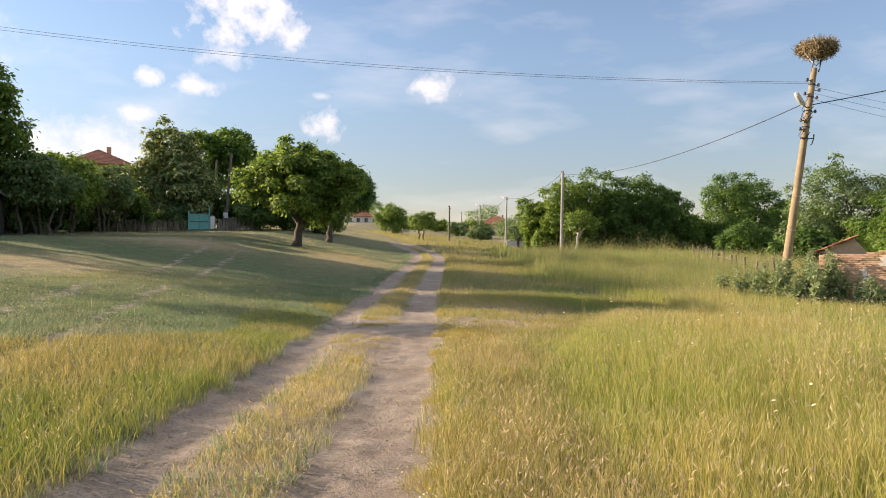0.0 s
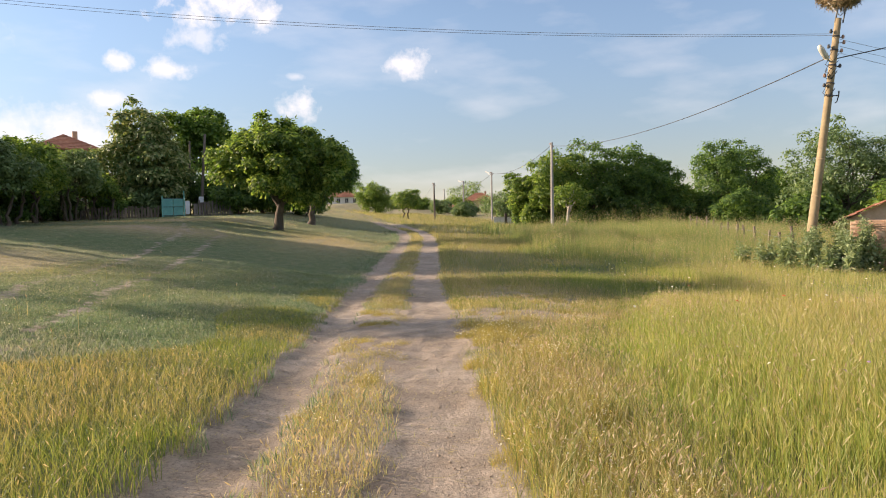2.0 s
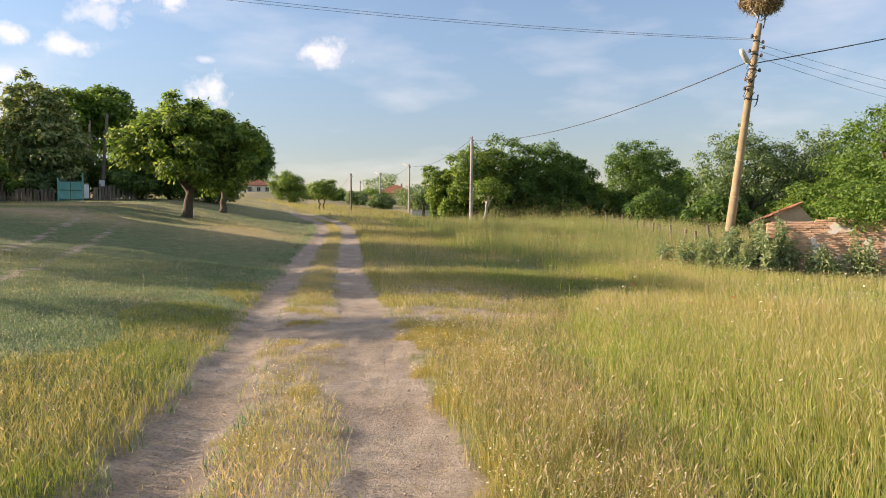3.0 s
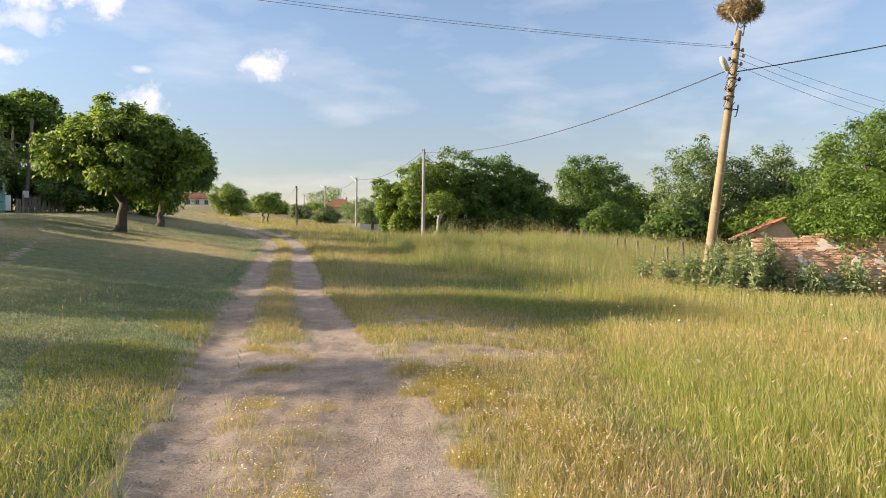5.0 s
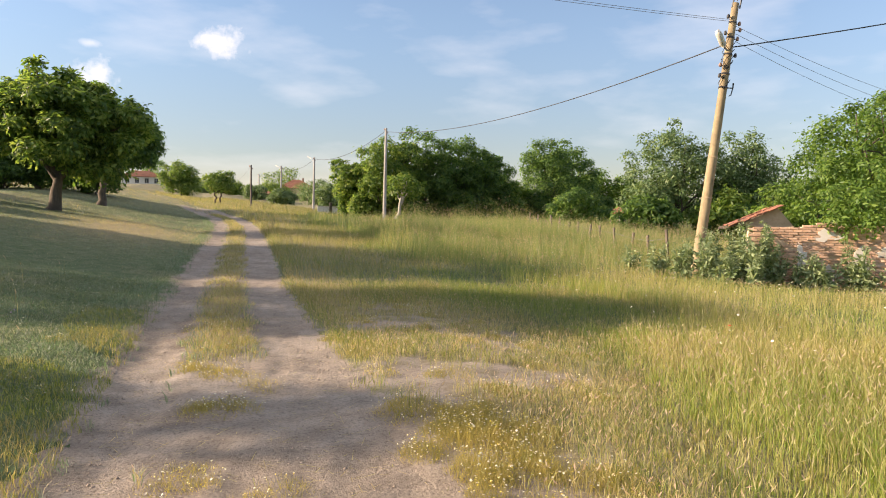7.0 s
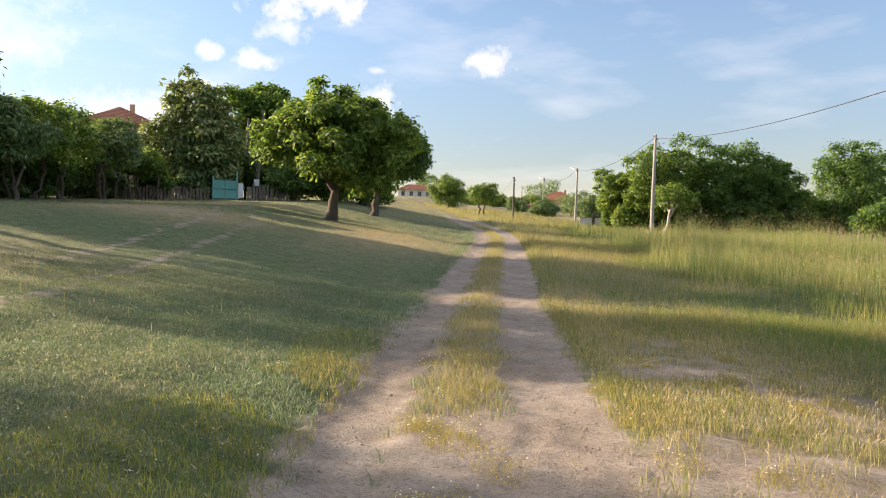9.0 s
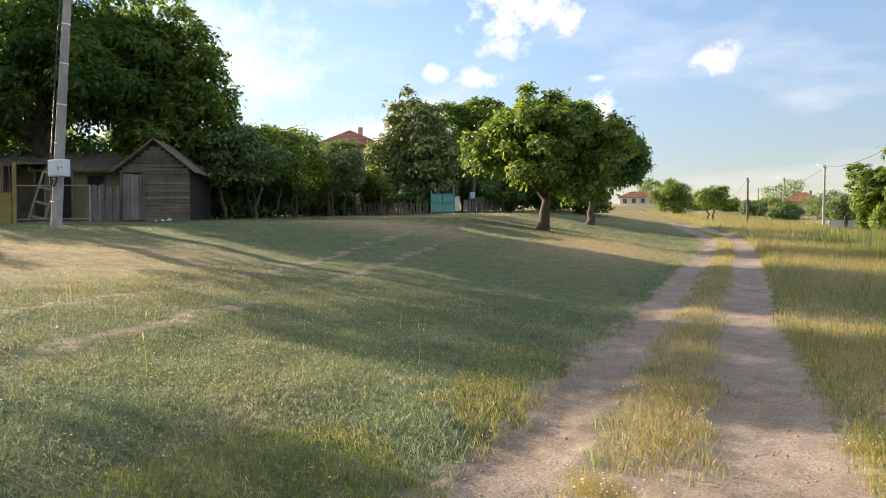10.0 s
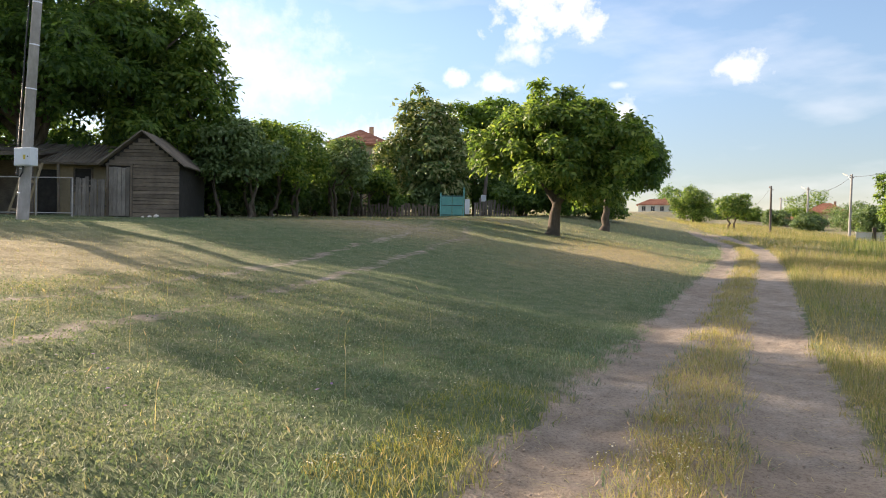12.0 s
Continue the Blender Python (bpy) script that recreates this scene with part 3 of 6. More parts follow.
def tree(name, x, y, top, rx, ry_, low, leaves, size, leaf, label, seed, trunk_r=0.16, lean=(0, 0), droop=0.35, limbs=9, clumps=90,
         wood=None, category="tree", group="", fork=0.45, sub=None, width=0.42, stems=1):
    """A tree: base at (x, y), crown between the heights low and top above its foot, half widths rx and ry_."""
    r = np.random.default_rng(seed)
    z = z_at(x, y) - 0.05
    th = thing(name, x, y, z, 0, label, category, group)
    mid = np.array([lean[0], lean[1], (top + low) / 2])
    rz = (top - low) / 2
    clumps = int(clumps * 0.62)
    if sub:
        cl = []
        for sx, sy, sz, s in sub:
            cl.append(crown_clumps(r, (rx * s, ry_ * s, rz * s), int(clumps * s * s) + 6, seed + len(cl), 0.35, -0.95 if low < 0.4 else -0.6) + mid + np.array([sx * rx, sy * ry_, sz * rz]))
        C = np.concatenate(cl)
    else:
        C = crown_clumps(r, (rx, ry_, rz), clumps, seed, 0.35, -0.95 if low < 0.4 else -0.55) + mid
    C[:, 2] = np.maximum(C[:, 2], low * 0.9 + 0.2 * r.uniform(0, 1, len(C)))
    puff = 1.75 * (rx * ry_ * rz) ** (1 / 3) / math.sqrt(len(C)) * r.uniform(0.62, 1.4, len(C))
    V, T = puff_cloud(r, C, puff, mid - np.array([0, 0, rz * 0.3]), leaves, size, droop, width)
    V[:, 2] = np.maximum(V[:, 2], 0.15)
    pieces = []
    fk = max(low * 0.95, (low + (top - low) * fork * 0.35))
    for s in range(stems):
        o = r.normal(size=2) * (0.25 * (stems > 1) * rx)
        foot = np.array([o[0], o[1], -0.1])
        head = np.array([mid[0] * 0.7 + o[0] * 1.6, mid[1] * 0.7 + o[1] * 1.6, fk])
        L = branch_line(r, foot, head, 6, 0.0)
        L[0] = foot
        rad = np.linspace(1.25, 0.72, 6) * trunk_r
        rad[0] *= 1.35
        pieces.append(tube(L, rad, 10))
        order = r.permutation(len(C))[:max(3, limbs // stems)]
        for k in order:
            start = head + np.array([0, 0, r.uniform(-0.25, 0.1) * fk])
            if C[k][2] < start[2] + 0.1:
                start = start * [1, 1, 0.9]
            B = branch_line(r, start, C[k], 6, 0.10)
            pieces.append(tube(B, np.linspace(0.55, 0.10, 6) * trunk_r, 6))
            for q in r.permutation(len(C))[:60]:
                if np.linalg.norm(C[q] - B[3]) < 0.55 * max(rx, rz):
                    pieces.append(tube(branch_line(r, B[3], C[q], 4, 0.06), np.linspace(0.24, 0.06, 4) * trunk_r, 5))
                    break
    v, t = join(pieces)
    part("trunk", tri_mesh("trunk", v, t, wood or bark, True), None, th)
    part("crown", tri_mesh("crown", V, T, leaf), None, th)
    return th


# the two walnuts beside the road
tree("walnut_tree", -7.7, 46.3, 7.25, 4.3, 3.7, 0.7, 42000, 0.27, walnut_leaf, "broad walnut tree with leaning trunk in the meadow", 101,
     0.26, (0.35, 0.0), 0.5, 14, 120, sub=((0.0, 0, 0.32, 0.60), (-0.48, 0, 0.0, 0.50), (0.45, 0, 0.02, 0.52), (0.0, -0.25, -0.1, 0.62), (0.28, -0.1, -0.52, 0.42), (-0.2, 0.3, 0.05, 0.58)))
tree("walnut_tree", -7.1, 58.0, 6.7, 3.1, 3.0, 1.5, 24000, 0.28, deep_leaf, "dark walnut tree with upright trunk in the meadow", 102,
     0.22, (0.25, 0.0), 0.5, 12, 110, sub=((0.0, 0, 0.15, 0.75), (0.42, 0, 0.05, 0.68), (0.62, 0, -0.3, 0.45)))
# beside the teal gate
tree("linden_tree", -22.5, 66.5, 10.0, 4.2, 3.8, 0.2, 19000, 0.42, silver_leaf, "tall linden with pale flowering leaf edges by the yard fence", 103,
     0.24, (0, 0), 0.45, 10, 130, sub=((0, 0, 0.35, 0.62), (-0.35, 0, -0.3, 0.7), (0.35, 0, -0.25, 0.72)))
tree("ash_tree", -20.3, 75.0, 10.4, 3.6, 3.4, 3.6, 12000, 0.42, fresh_leaf, "light green ash tree with bare lower trunk behind the yard", 104,
     0.2, (0, 0), 0.3, 10, 90, sub=((-0.3, 0, 0.1, 0.7), (0.35, 0, 0.2, 0.7), (0.1, 0, -0.4, 0.55)))
# great trees over the sheds
tree("walnut_tree", -30.6, 38.2, 13.6, 6.3, 5.2, 2.0, 34000, 0.32, deep_leaf, "great shady walnut tree standing over the yard", 105, 0.42, (0, 0), 0.5, 16, 180,
     sub=((-0.3, 0, 0.0, 0.75), (0.35, 0, 0.1, 0.75), (0.0, -0.3, -0.3, 0.7)))
tree("walnut_tree", -26.8, 41.2, 11.6, 4.7, 4.2, 1.2, 36000, 0.31, walnut_leaf, "great walnut tree behind the plank shed", 106, 0.36, (0, 0), 0.5, 14, 170,
     sub=((-0.35, 0, 0.1, 0.75), (0.3, 0, -0.2, 0.75), (0.1, 0, 0.25, 0.72), (0.45, -0.2, -0.45, 0.55)))
# the next two stand out of view, placed to cast the meadow's shade bands
tree("walnut_tree", -27.5, 28.9, 12.2, 3.3, 4.0, 4.4, 6500, 0.32, deep_leaf, "tall walnut tree at the yard fence, out of view, placed to shade the meadow", 107, 0.13, (0, 0), 0.4, 10, 110)
tree("acacia_tree", -27.0, 21.6, 9.3, 0.8, 1.0, 6.6, 650, 0.28, deep_leaf, "slender acacia tree at the yard fence, out of view, placed for its shadow", 109, 0.07, (0, 0), 0.4, 6, 50)
tree("acacia_tree", -38.5, 42.0, 9.5, 3.6, 3.6, 2.5, 4500, 0.45, fresh_leaf, "sunlit acacia tree deep in the yard", 108, 0.24, (0, 0), 0.4, 8, 80)
# shrubs added behind the yard, mostly out of view, to keep low sun off it
for k, (x, y, top, w) in enumerate(((-33.0, 23.4, 6.6, 2.3), (-33.5, 27.5, 7.0, 2.4), (-34.5, 31.5, 7.2, 2.6), (-37.5, 36.0, 7.0, 2.8), (-38.0, 40.5, 6.6, 2.8))):
    tree("shrub", x, y, top, w, w, 0.1, 4500, 0.34, deep_leaf, "tall dark shrub added behind the yard to block the low sun", 600 + k, 0.06, (0, 0), 0.3, 6, 60, category="shrub", group="back hedge", stems=3)
# fruit trees between the sheds and the tiled house
for k, (x, y, top, w) in enumerate(((-21.6, 41.5, 4.3, 1.7), (-22.6, 45.2, 5.2, 1.9), (-23.0, 49.0, 5.4, 2.0), (-22.4, 53.0, 4.6, 1.8), (-24.6, 56.5, 4.8, 1.9), (-23.4, 59.5, 3.6, 1.5))):
    tree("plum_tree", x, y, top, w, w, 1.25, 6500, 0.26, walnut_leaf if k % 3 else locust_leaf, "low plum tree with crooked stems at the yard edge", 120 + k,
         0.085, (0, 0), 0.3, 7, 70, stems=2 + k % 2, group="plum trees along the yard")
# hedge and shrubs behind the walnuts
for k, (x, y, top, w) in enumerate(((-21.0, 71.0, 5.4, 2.2), (-17.5, 73.5, 6.0, 2.4), (-24.5, 71.5, 5.0, 2.4), (-15.2, 71.0, 4.8, 2.2), (-17.4, 68.5, 3.4, 1.9), (-14.6, 66.5, 2.9, 1.9), (-11.8, 68.0, 3.0, 2.0), (-9.5, 72.0, 2.6, 1.8), (-13.0, 75.0, 3.8, 2.4))):
    tree("shrub", x, y, top, w, w, 0.1, 5000, 0.30, deep_leaf, "dense dark green shrub along the yard fence", 140 + k, 0.05, (0, 0), 0.2, 8, 60,
         category="shrub", group="shrubs along the yard", stems=3)
# the grove right of the road
for k, (x, y, top, w, lf) in enumerate(((13.6, 81.0, 7.0, 2.6, walnut_leaf), (16.4, 77.5, 9.2, 3.3, walnut_leaf), (20.3, 79.0, 9.8, 3.8, deep_leaf), (24.6, 79.5, 9.6, 3.8, deep_leaf), (27.6, 80.5, 8.2, 2.9, deep_leaf))):
    tree("walnut_tree", x, y, top, w, w, 0.0, 14000, 0.33, lf, "full walnut tree in the roadside grove", 150 + k, 0.2, (0, 0), 0.4, 9, 100,
         group="grove", sub=((-0.25, 0, 0.1, 0.78), (0.3, 0, 0.05, 0.75), (0.0, 0, -0.35, 0.8)))
tree("walnut_tree", 15.9, 73.6, 4.6, 1.6, 1.5, 2.0, 1300, 0.36, walnut_leaf, "half-bare young walnut with a forked pale trunk", 155, 0.15, (0.9, 0), 0.4, 7, 30, wood=pale_bark)
tree("shrub", 31.0, 82.5, 4.6, 2.2, 2.0, 0.3, 4000, 0.40, walnut_leaf, "leafy shrub between the groves", 156, 0.08, (0, 0), 0.3, 6, 50, category="shrub")
tree("shrub", 33.4, 84.5, 3.4, 2.2, 2.0, 0.2, 3500, 0.40, deep_leaf, "low dark shrub between the groves", 157, 0.08, (0, 0), 0.3, 6, 50, category="shrub")
tree("walnut_tree", 36.6, 84.0, 9.5, 3.6, 3.4, 0.0, 13000, 0.35, deep_leaf, "round dark walnut tree behind the tall grass", 158, 0.2, (0, 0), 0.4, 9, 100)
tree("walnut_tree", 41.0, 86.0, 9.3, 3.5, 3.4, 0.0, 12000, 0.35, deep_leaf, "dark walnut tree with a ragged top behind the tall grass", 159, 0.2, (0, 0), 0.4, 9, 100)
tree("poplar_tree", 47.5, 92.0, 6.3, 2.6, 2.6, 0.5, 5000, 0.42, fresh_leaf, "pale green poplar far behind the meadow", 160, 0.15, (0, 0), 0.3, 7, 60)
tree("poplar_tree", 51.5, 90.0, 5.6, 2.6, 2.6, 0.5, 4500, 0.42, fresh_leaf, "low pale poplar far behind the meadow", 161, 0.15, (0, 0), 0.3, 7, 60)
tree("shrub", 45.0, 72.0, 3.4, 2.8, 2.2, 0.1, 5000, 0.36, deep_leaf, "dark shrub thicket by the old outhouse", 162, 0.07, (0, 0), 0.3, 6, 60, category="shrub")
# behind the brick wall
tree("locust_tree", 31.0, 52.0, 8.4, 3.8, 3.2, 0.0, 15000, 0.25, locust_leaf, "grey-green locust tree behind the leaning pole", 170, 0.17, (0, 0), 0.3, 10, 90,
     sub=((-0.3, 0, 0.15, 0.75), (0.3, 0, -0.1, 0.8), (-0.6, 0, -0.45, 0.5)))
tree("locust_tree", 36.0, 51.0, 8.2, 3.6, 3.2, 0.0, 14000, 0.25, locust_leaf, "grey-green locust tree with thin top twigs", 171, 0.17, (0, 0), 0.3, 10, 90,
     sub=((-0.2, 0, 0.15, 0.75), (0.35, 0, 0.0, 0.7), (0.1, 0, -0.4, 0.7)))
tree("acacia_tree", 20.3, 26.6, 7.0, 4.1, 3.6, 0.1, 40000, 0.15, fresh_leaf, "bright green acacia leaning over the brick wall", 172, 0.14, (0.3, 0), 0.35, 12, 150,
     sub=((-0.45, -0.55, -0.38, 0.45), (0.15, -0.7, -0.38, 0.42), (-0.35, 0, -0.3, 0.68), (0.2, 0, 0.05, 0.8), (0.45, 0, 0.2, 0.65), (-0.15, 0, 0.1, 0.6)))
tree("acacia_tree", 25.8, 29.5, 7.2, 3.6, 3.0, 0.3, 15000, 0.2, fresh_leaf, "bright green acacia behind the brick wall", 173, 0.14, (0, 0), 0.35, 9, 100)
# undergrowth at the foot of the groves
for k, (x, y, top, w) in enumerate(((14.2, 78.5, 2.6, 1.7), (18.3, 77.0, 2.4, 1.9), (22.5, 77.3, 2.8, 2.0), (26.2, 78.2, 2.6, 2.0), (29.5, 80.5, 3.2, 2.0), (35.0, 81.5, 2.8, 2.0), (38.8, 82.5, 2.8, 2.0), (43.5, 84.5, 3.2, 2.2),
                                    (27.5, 50.0, 2.9, 1.9), (32.5, 49.0, 3.0, 2.0), (38.5, 48.5, 3.2, 2.1), (29.0, 62.0, 3.0, 2.4), (31.2, 66.0, 3.0, 2.2), (47.5, 78.0, 3.6, 2.6), (41.5, 60.0, 3.6, 2.8), (24.0, 34.0, 2.4, 1.6))):
    tree("shrub", x, y, top, w, w * 0.9, 0.0, 3600, 0.36, deep_leaf if k % 3 else walnut_leaf, "dense undergrowth shrub at the foot of the trees", 430 + k, 0.05, (0, 0), 0.25, 6, 50,
         category="shrub", group="undergrowth of the groves", stems=3)
# far along the road
tree("walnut_tree", -3.8, 110.0, 4.7, 2.6, 2.4, 0.0, 10000, 0.27, walnut_leaf, "round green tree far up the road", 180, 0.14, (0, 0), 0.3, 8, 70)
tree("plum_tree", 0.6, 88.0, 3.5, 1.5, 1.5, 0.8, 4500, 0.24, walnut_leaf, "small crooked plum tree beside the track", 181, 0.09, (0.2, 0), 0.3, 7, 40, stems=2)
for k, (x, y, top, w) in enumerate(((15.6, 108, 4.0, 2.2), (18.5, 110, 3.6, 2.4), (11.2, 128, 2.6, 2.0), (22.0, 106, 3.2, 2.6), (8.2, 150, 2.8, 2.2), (4.0, 168, 2.6, 2.6), (-1.0, 178, 2.4, 2.4), (13.0, 165, 3.6, 3.0),
                                    (20.0, 150, 5.0, 4.0), (27.0, 125, 4.6, 4.0), (-25.0, 170, 5.0, 3.5))):
    tree("hedgerow_tree", x, y, top, w, w, 0.2, 5000, 0.34, walnut_leaf if k % 2 else locust_leaf, "small bushy tree in the far hedgerow", 190 + k, 0.1, (0, 0), 0.3, 5, 40,
         group="far hedgerow")
for k, x in enumerate((-6.0, -3.0, 1.0, 4.5, 8.0, -34.0, -38.0, -42.0)):
    tree("hedgerow_tree", x, 196 + 5 * math.sin(k * 2.1), 2.6 + 0.8 * math.sin(k * 1.7), 3.2, 2.5, 0.0, 2600, 0.42, locust_leaf if k % 2 else walnut_leaf, "low bushy tree on the far hill crest", 240 + k, 0.1, (0, 0), 0.3, 4, 36,
         group="far crest hedge")
r_far = np.random.default_rng(77)
for k in range(26):
    b = radians(r_far.uniform(-75, 75))
    d = r_far.uniform(120, 210)
    x, y = d * math.sin(b), 20 + d * math.cos(b)
    if -26 < x < 12 and y < 215:
        continue
    tree("hedgerow_tree", x, y, r_far.uniform(5, 9), r_far.uniform(3, 5), 4, 0.3, 3200, 0.5, deep_leaf if k % 2 else walnut_leaf, "bushy tree of the far village edge", 300 + k, 0.15,
         (0, 0), 0.3, 4, 36, group="village edge trees")

# ---- poles and wires ----


def slack(a, b, sag, n=24):
    a, b = np.array(a), np.array(b)
    t = np.linspace(0, 1, n)[:, None]
    P = a + (b - a) * t
    P[:, 2] -= 4 * sag * (t * (1 - t))[:, 0]
    return P


def wire(a, b, sag, radius, mat, label, category="wire", group="overhead wires"):
    v, t = tube(slack(a, b, sag), [radius] * 24, 6)
    o = new("overhead_wire", tri_mesh("overhead_wire", v, t, mat, True))
    return tagged(o, label, category, group)


# the leaning concrete pole with the nest
NX, NY = 14.50, 28.2
NZ = z_at(NX, NY)
pole = thing("leaning_utility_pole", NX, NY, NZ, 0, "leaning round concrete utility pole beside the brick wall", "utility pole")
LEAN = 1.24 / 8.9
H = 8.85 - NZ


def on_pole(h, side=0.0, out=0.0):
    return (LEAN * h + side, -out, h)


bar("shaft", [on_pole(-0.4), on_pole(2.6), on_pole(2.62), on_pole(3.95), on_pole(3.97), on_pole(6.4), on_pole(H)], [0.18, 0.160, 0.157, 0.149, 0.146, 0.13, 0.112], concrete, pole, 16)
for h, rr in ((2.6, 0.165), (3.95, 0.154), (6.25, 0.152), (6.7, 0.148), (7.35, 0.142), (7.9, 0.136), (8.4, 0.13)):
    bar("band", [on_pole(h - 0.025), on_pole(h + 0.025)], [rr, rr], dark_metal if h > 5 else concrete, pole, 14)
lamp = bar("lamp_arm", [on_pole(7.42), on_pole(7.55, -0.28, 0.12), on_pole(7.62, -0.36, 0.14)], [0.03, 0.03, 0.03], grey_metal, pole, 8)
v, t = tube([on_pole(7.56, -0.30, 0.12), on_pole(7.62, -0.36, 0.14), on_pole(7.90, -0.62, 0.2), on_pole(8.02, -0.73, 0.22)], [0.06, 0.105, 0.11, 0.075], 10)
part("lamp_head", tri_mesh("lamp_head", v, t, lamp_shell, True), None, pole, "pale street lamp housing")
bar("bracket", [on_pole(6.25), on_pole(6.25, 0.34, 0.05)], [0.02, 0.02], dark_metal, pole, 6)
bar("hook", [on_pole(6.42, 0.34, 0.05), on_pole(6.25, 0.35, 0.05), on_pole(6.02, 0.31, 0.05), on_pole(5.98, 0.24, 0.05)], [0.025, 0.022, 0.018, 0.018], dark_metal, pole, 6)
for k, (h, s) in enumerate(((8.55, -0.24), (8.35, 0.24), (8.0, -0.26), (7.85, 0.25), (7.3, 0.26), (6.95, -0.27), (6.6, -0.24), (8.15, 0.3))):
    bar("insulator_pin", [on_pole(h), on_pole(h + 0.02, s, 0.04)], [0.014, 0.014], dark_metal, pole, 6)
    bar("insulator", [on_pole(h - 0.03, s, 0.04), on_pole(h + 0.03, s, 0.04), on_pole(h + 0.10, s, 0.04)], [0.045, 0.06, 0.03], insulator if k % 2 else dark_metal, pole, 8)
r = np.random.default_rng(5)
for k in range(7):
    a, b = r.uniform(6.5, 8.2), r.uniform(-0.25, -0.1)
    bar("jumper_wire", [on_pole(a, b, 0.1), on_pole(a - 0.25, b - 0.12, 0.12), on_pole(a - 0.4, b * 0.5, 0.13), on_pole(a - 0.1, 0.12, 0.14)], [0.012] * 4, cable_mat, pole, 5)
for s in (-0.11, 0.19):
    bar("nest_stand", [on_pole(H - 0.15, s), on_pole(H + 0.62, s + 0.06)], [0.028, 0.028], grey_metal, pole, 8)
for s in (-0.5, 0.6):
    bar("nest_stand", [on_pole(H + 0.1, 0.05), on_pole(H + 0.62, s)], [0.018, 0.018], grey_metal, pole, 6)

# the nest: a shaggy wheel of sticks
nest_c = np.array([NX + LEAN * (H + 0.8) + 0.02, NY, NZ + H + 0.82])
n = 5200
a = r.uniform(0, 2 * math.pi, n)
q = r.uniform(0, 1, n) ** 0.5
hh = np.clip(r.normal(-0.02, 0.15, n), -0.4, 0.2)
wide = 0.72 * (1 + 0.16 * np.sin(3 * a + 1) + 0.08 * np.sin(8 * a)) - 0.7 * np.clip(-hh, 0, 0.4)
P = nest_c + np.stack([np.cos(a) * q * wide, np.sin(a) * q * wide, hh - 0.10 * (1 - q)], 1)
d = np.stack([-np.sin(a), np.cos(a), 0 * a], 1) + r.normal(size=(n, 3)) * 0.55
hang = r.uniform(0, 1, n) < 0.3
d[hang] = np.stack([0.3 * np.cos(a[hang]), 0.3 * np.sin(a[hang]), -1 + 0 * a[hang]], 1) + r.normal(size=(hang.sum(), 3)) * 0.25
d /= np.linalg.norm(d, axis=1, keepdims=True)
L = r.uniform(0.12, 0.5, (n, 1))
s = np.cross(d, r.normal(size=(n, 3)))
s *= 0.008 / np.linalg.norm(s, axis=1, keepdims=True)
V = np.stack([P - d * L / 2 - s, P - d * L / 2 + s, P + d * L / 2 + s * 0.5, P + d * L / 2 - s * 0.5], 1).reshape(-1, 3)
i = np.arange(n)[:, None] * 4
sticks = (V, np.concatenate([i + [0, 1, 2], i + [0, 2, 3]]))
core = bmesh.new()
bmesh.ops.create_icosphere(core, subdivisions=3, radius=1.0)
for vv in core.verts:
    k = 1 + 0.18 * noise.noise(vv.co * 3)
    vv.co = Vector((vv.co.x * 0.56 * k, vv.co.y * 0.56 * k, vv.co.z * 0.22 * k)) + Vector(nest_c)
me = bpy.data.meshes.new("core")
core.to_mesh(me)
cv = np.array([tuple(x.co) for x in me.vertices])
ct = np.array([tuple(p.vertices) for p in me.polygons])
core.free()
V, T = join([sticks, (cv, ct)])
tagged(new("bird_nest", tri_mesh("bird_nest", V, T, stick_mat)), "large shaggy stick nest on top of the leaning pole", "nest")

# the grey pole with a white meter box
BX, BY = -19.4, 28.85
BZ = z_at(BX, BY)
grey = thing("utility_pole", BX, BY, BZ, 0, "grey concrete utility pole with a white meter box", "utility pole")
TOP = 8.0
bar("shaft", [(0, 0, -0.4), (0.35, 0, 4.0), (0.7, 0, TOP)], [0.17, 0.14, 0.11], grey_concrete, grey, 14)
for h in (0.75, 1.45, 2.55, 3.75, 5.0, 6.2):
    rr = 0.172 - 0.0075 * h
    bar("strap", [(0.0875 * h, 0, h), (0.0875 * h + 0.004, 0, h + 0.035)], [rr, rr], white_paint, grey, 14)
b = part("meter_box", box(0.66, 0.26, 0.52, (0.42, -0.22, 1.52), 0.02), white_paint, grey, "white metal meter box")
part("box_door", box(0.60, 0.012, 0.46, (0.42, -0.356, 1.55), 0.004), white_paint, b)
part("warning_plate", box(0.085, 0.008, 0.13, (0.53, -0.366, 1.70), 0.0), yellow_paint, b, "small yellow warning plate")
bar("lock", [(0.68, -0.372, 1.78), (0.68, -0.39, 1.78)], [0.018, 0.018], dark_metal, b, 8)
bar("cable_loop", [(0.02, -0.18, 2.9), (0.03, -0.20, 1.5), (0.10, -0.24, 1.28), (0.24, -0.26, 1.22), (0.34, -0.26, 1.34), (0.34, -0.24, 1.54)], [0.022] * 6, cable_mat, grey, 8)
bar("conduit", [(-0.08, -0.12, 1.3), (0.24, -0.12, 5.0), (0.5, -0.10, 7.6)], [0.02] * 3, cable_mat, grey, 6)
bar("crossarm", [(0.2, 0, TOP - 0.35), (1.2, 0, TOP - 0.35)], [0.035, 0.035], dark_metal, grey, 6)

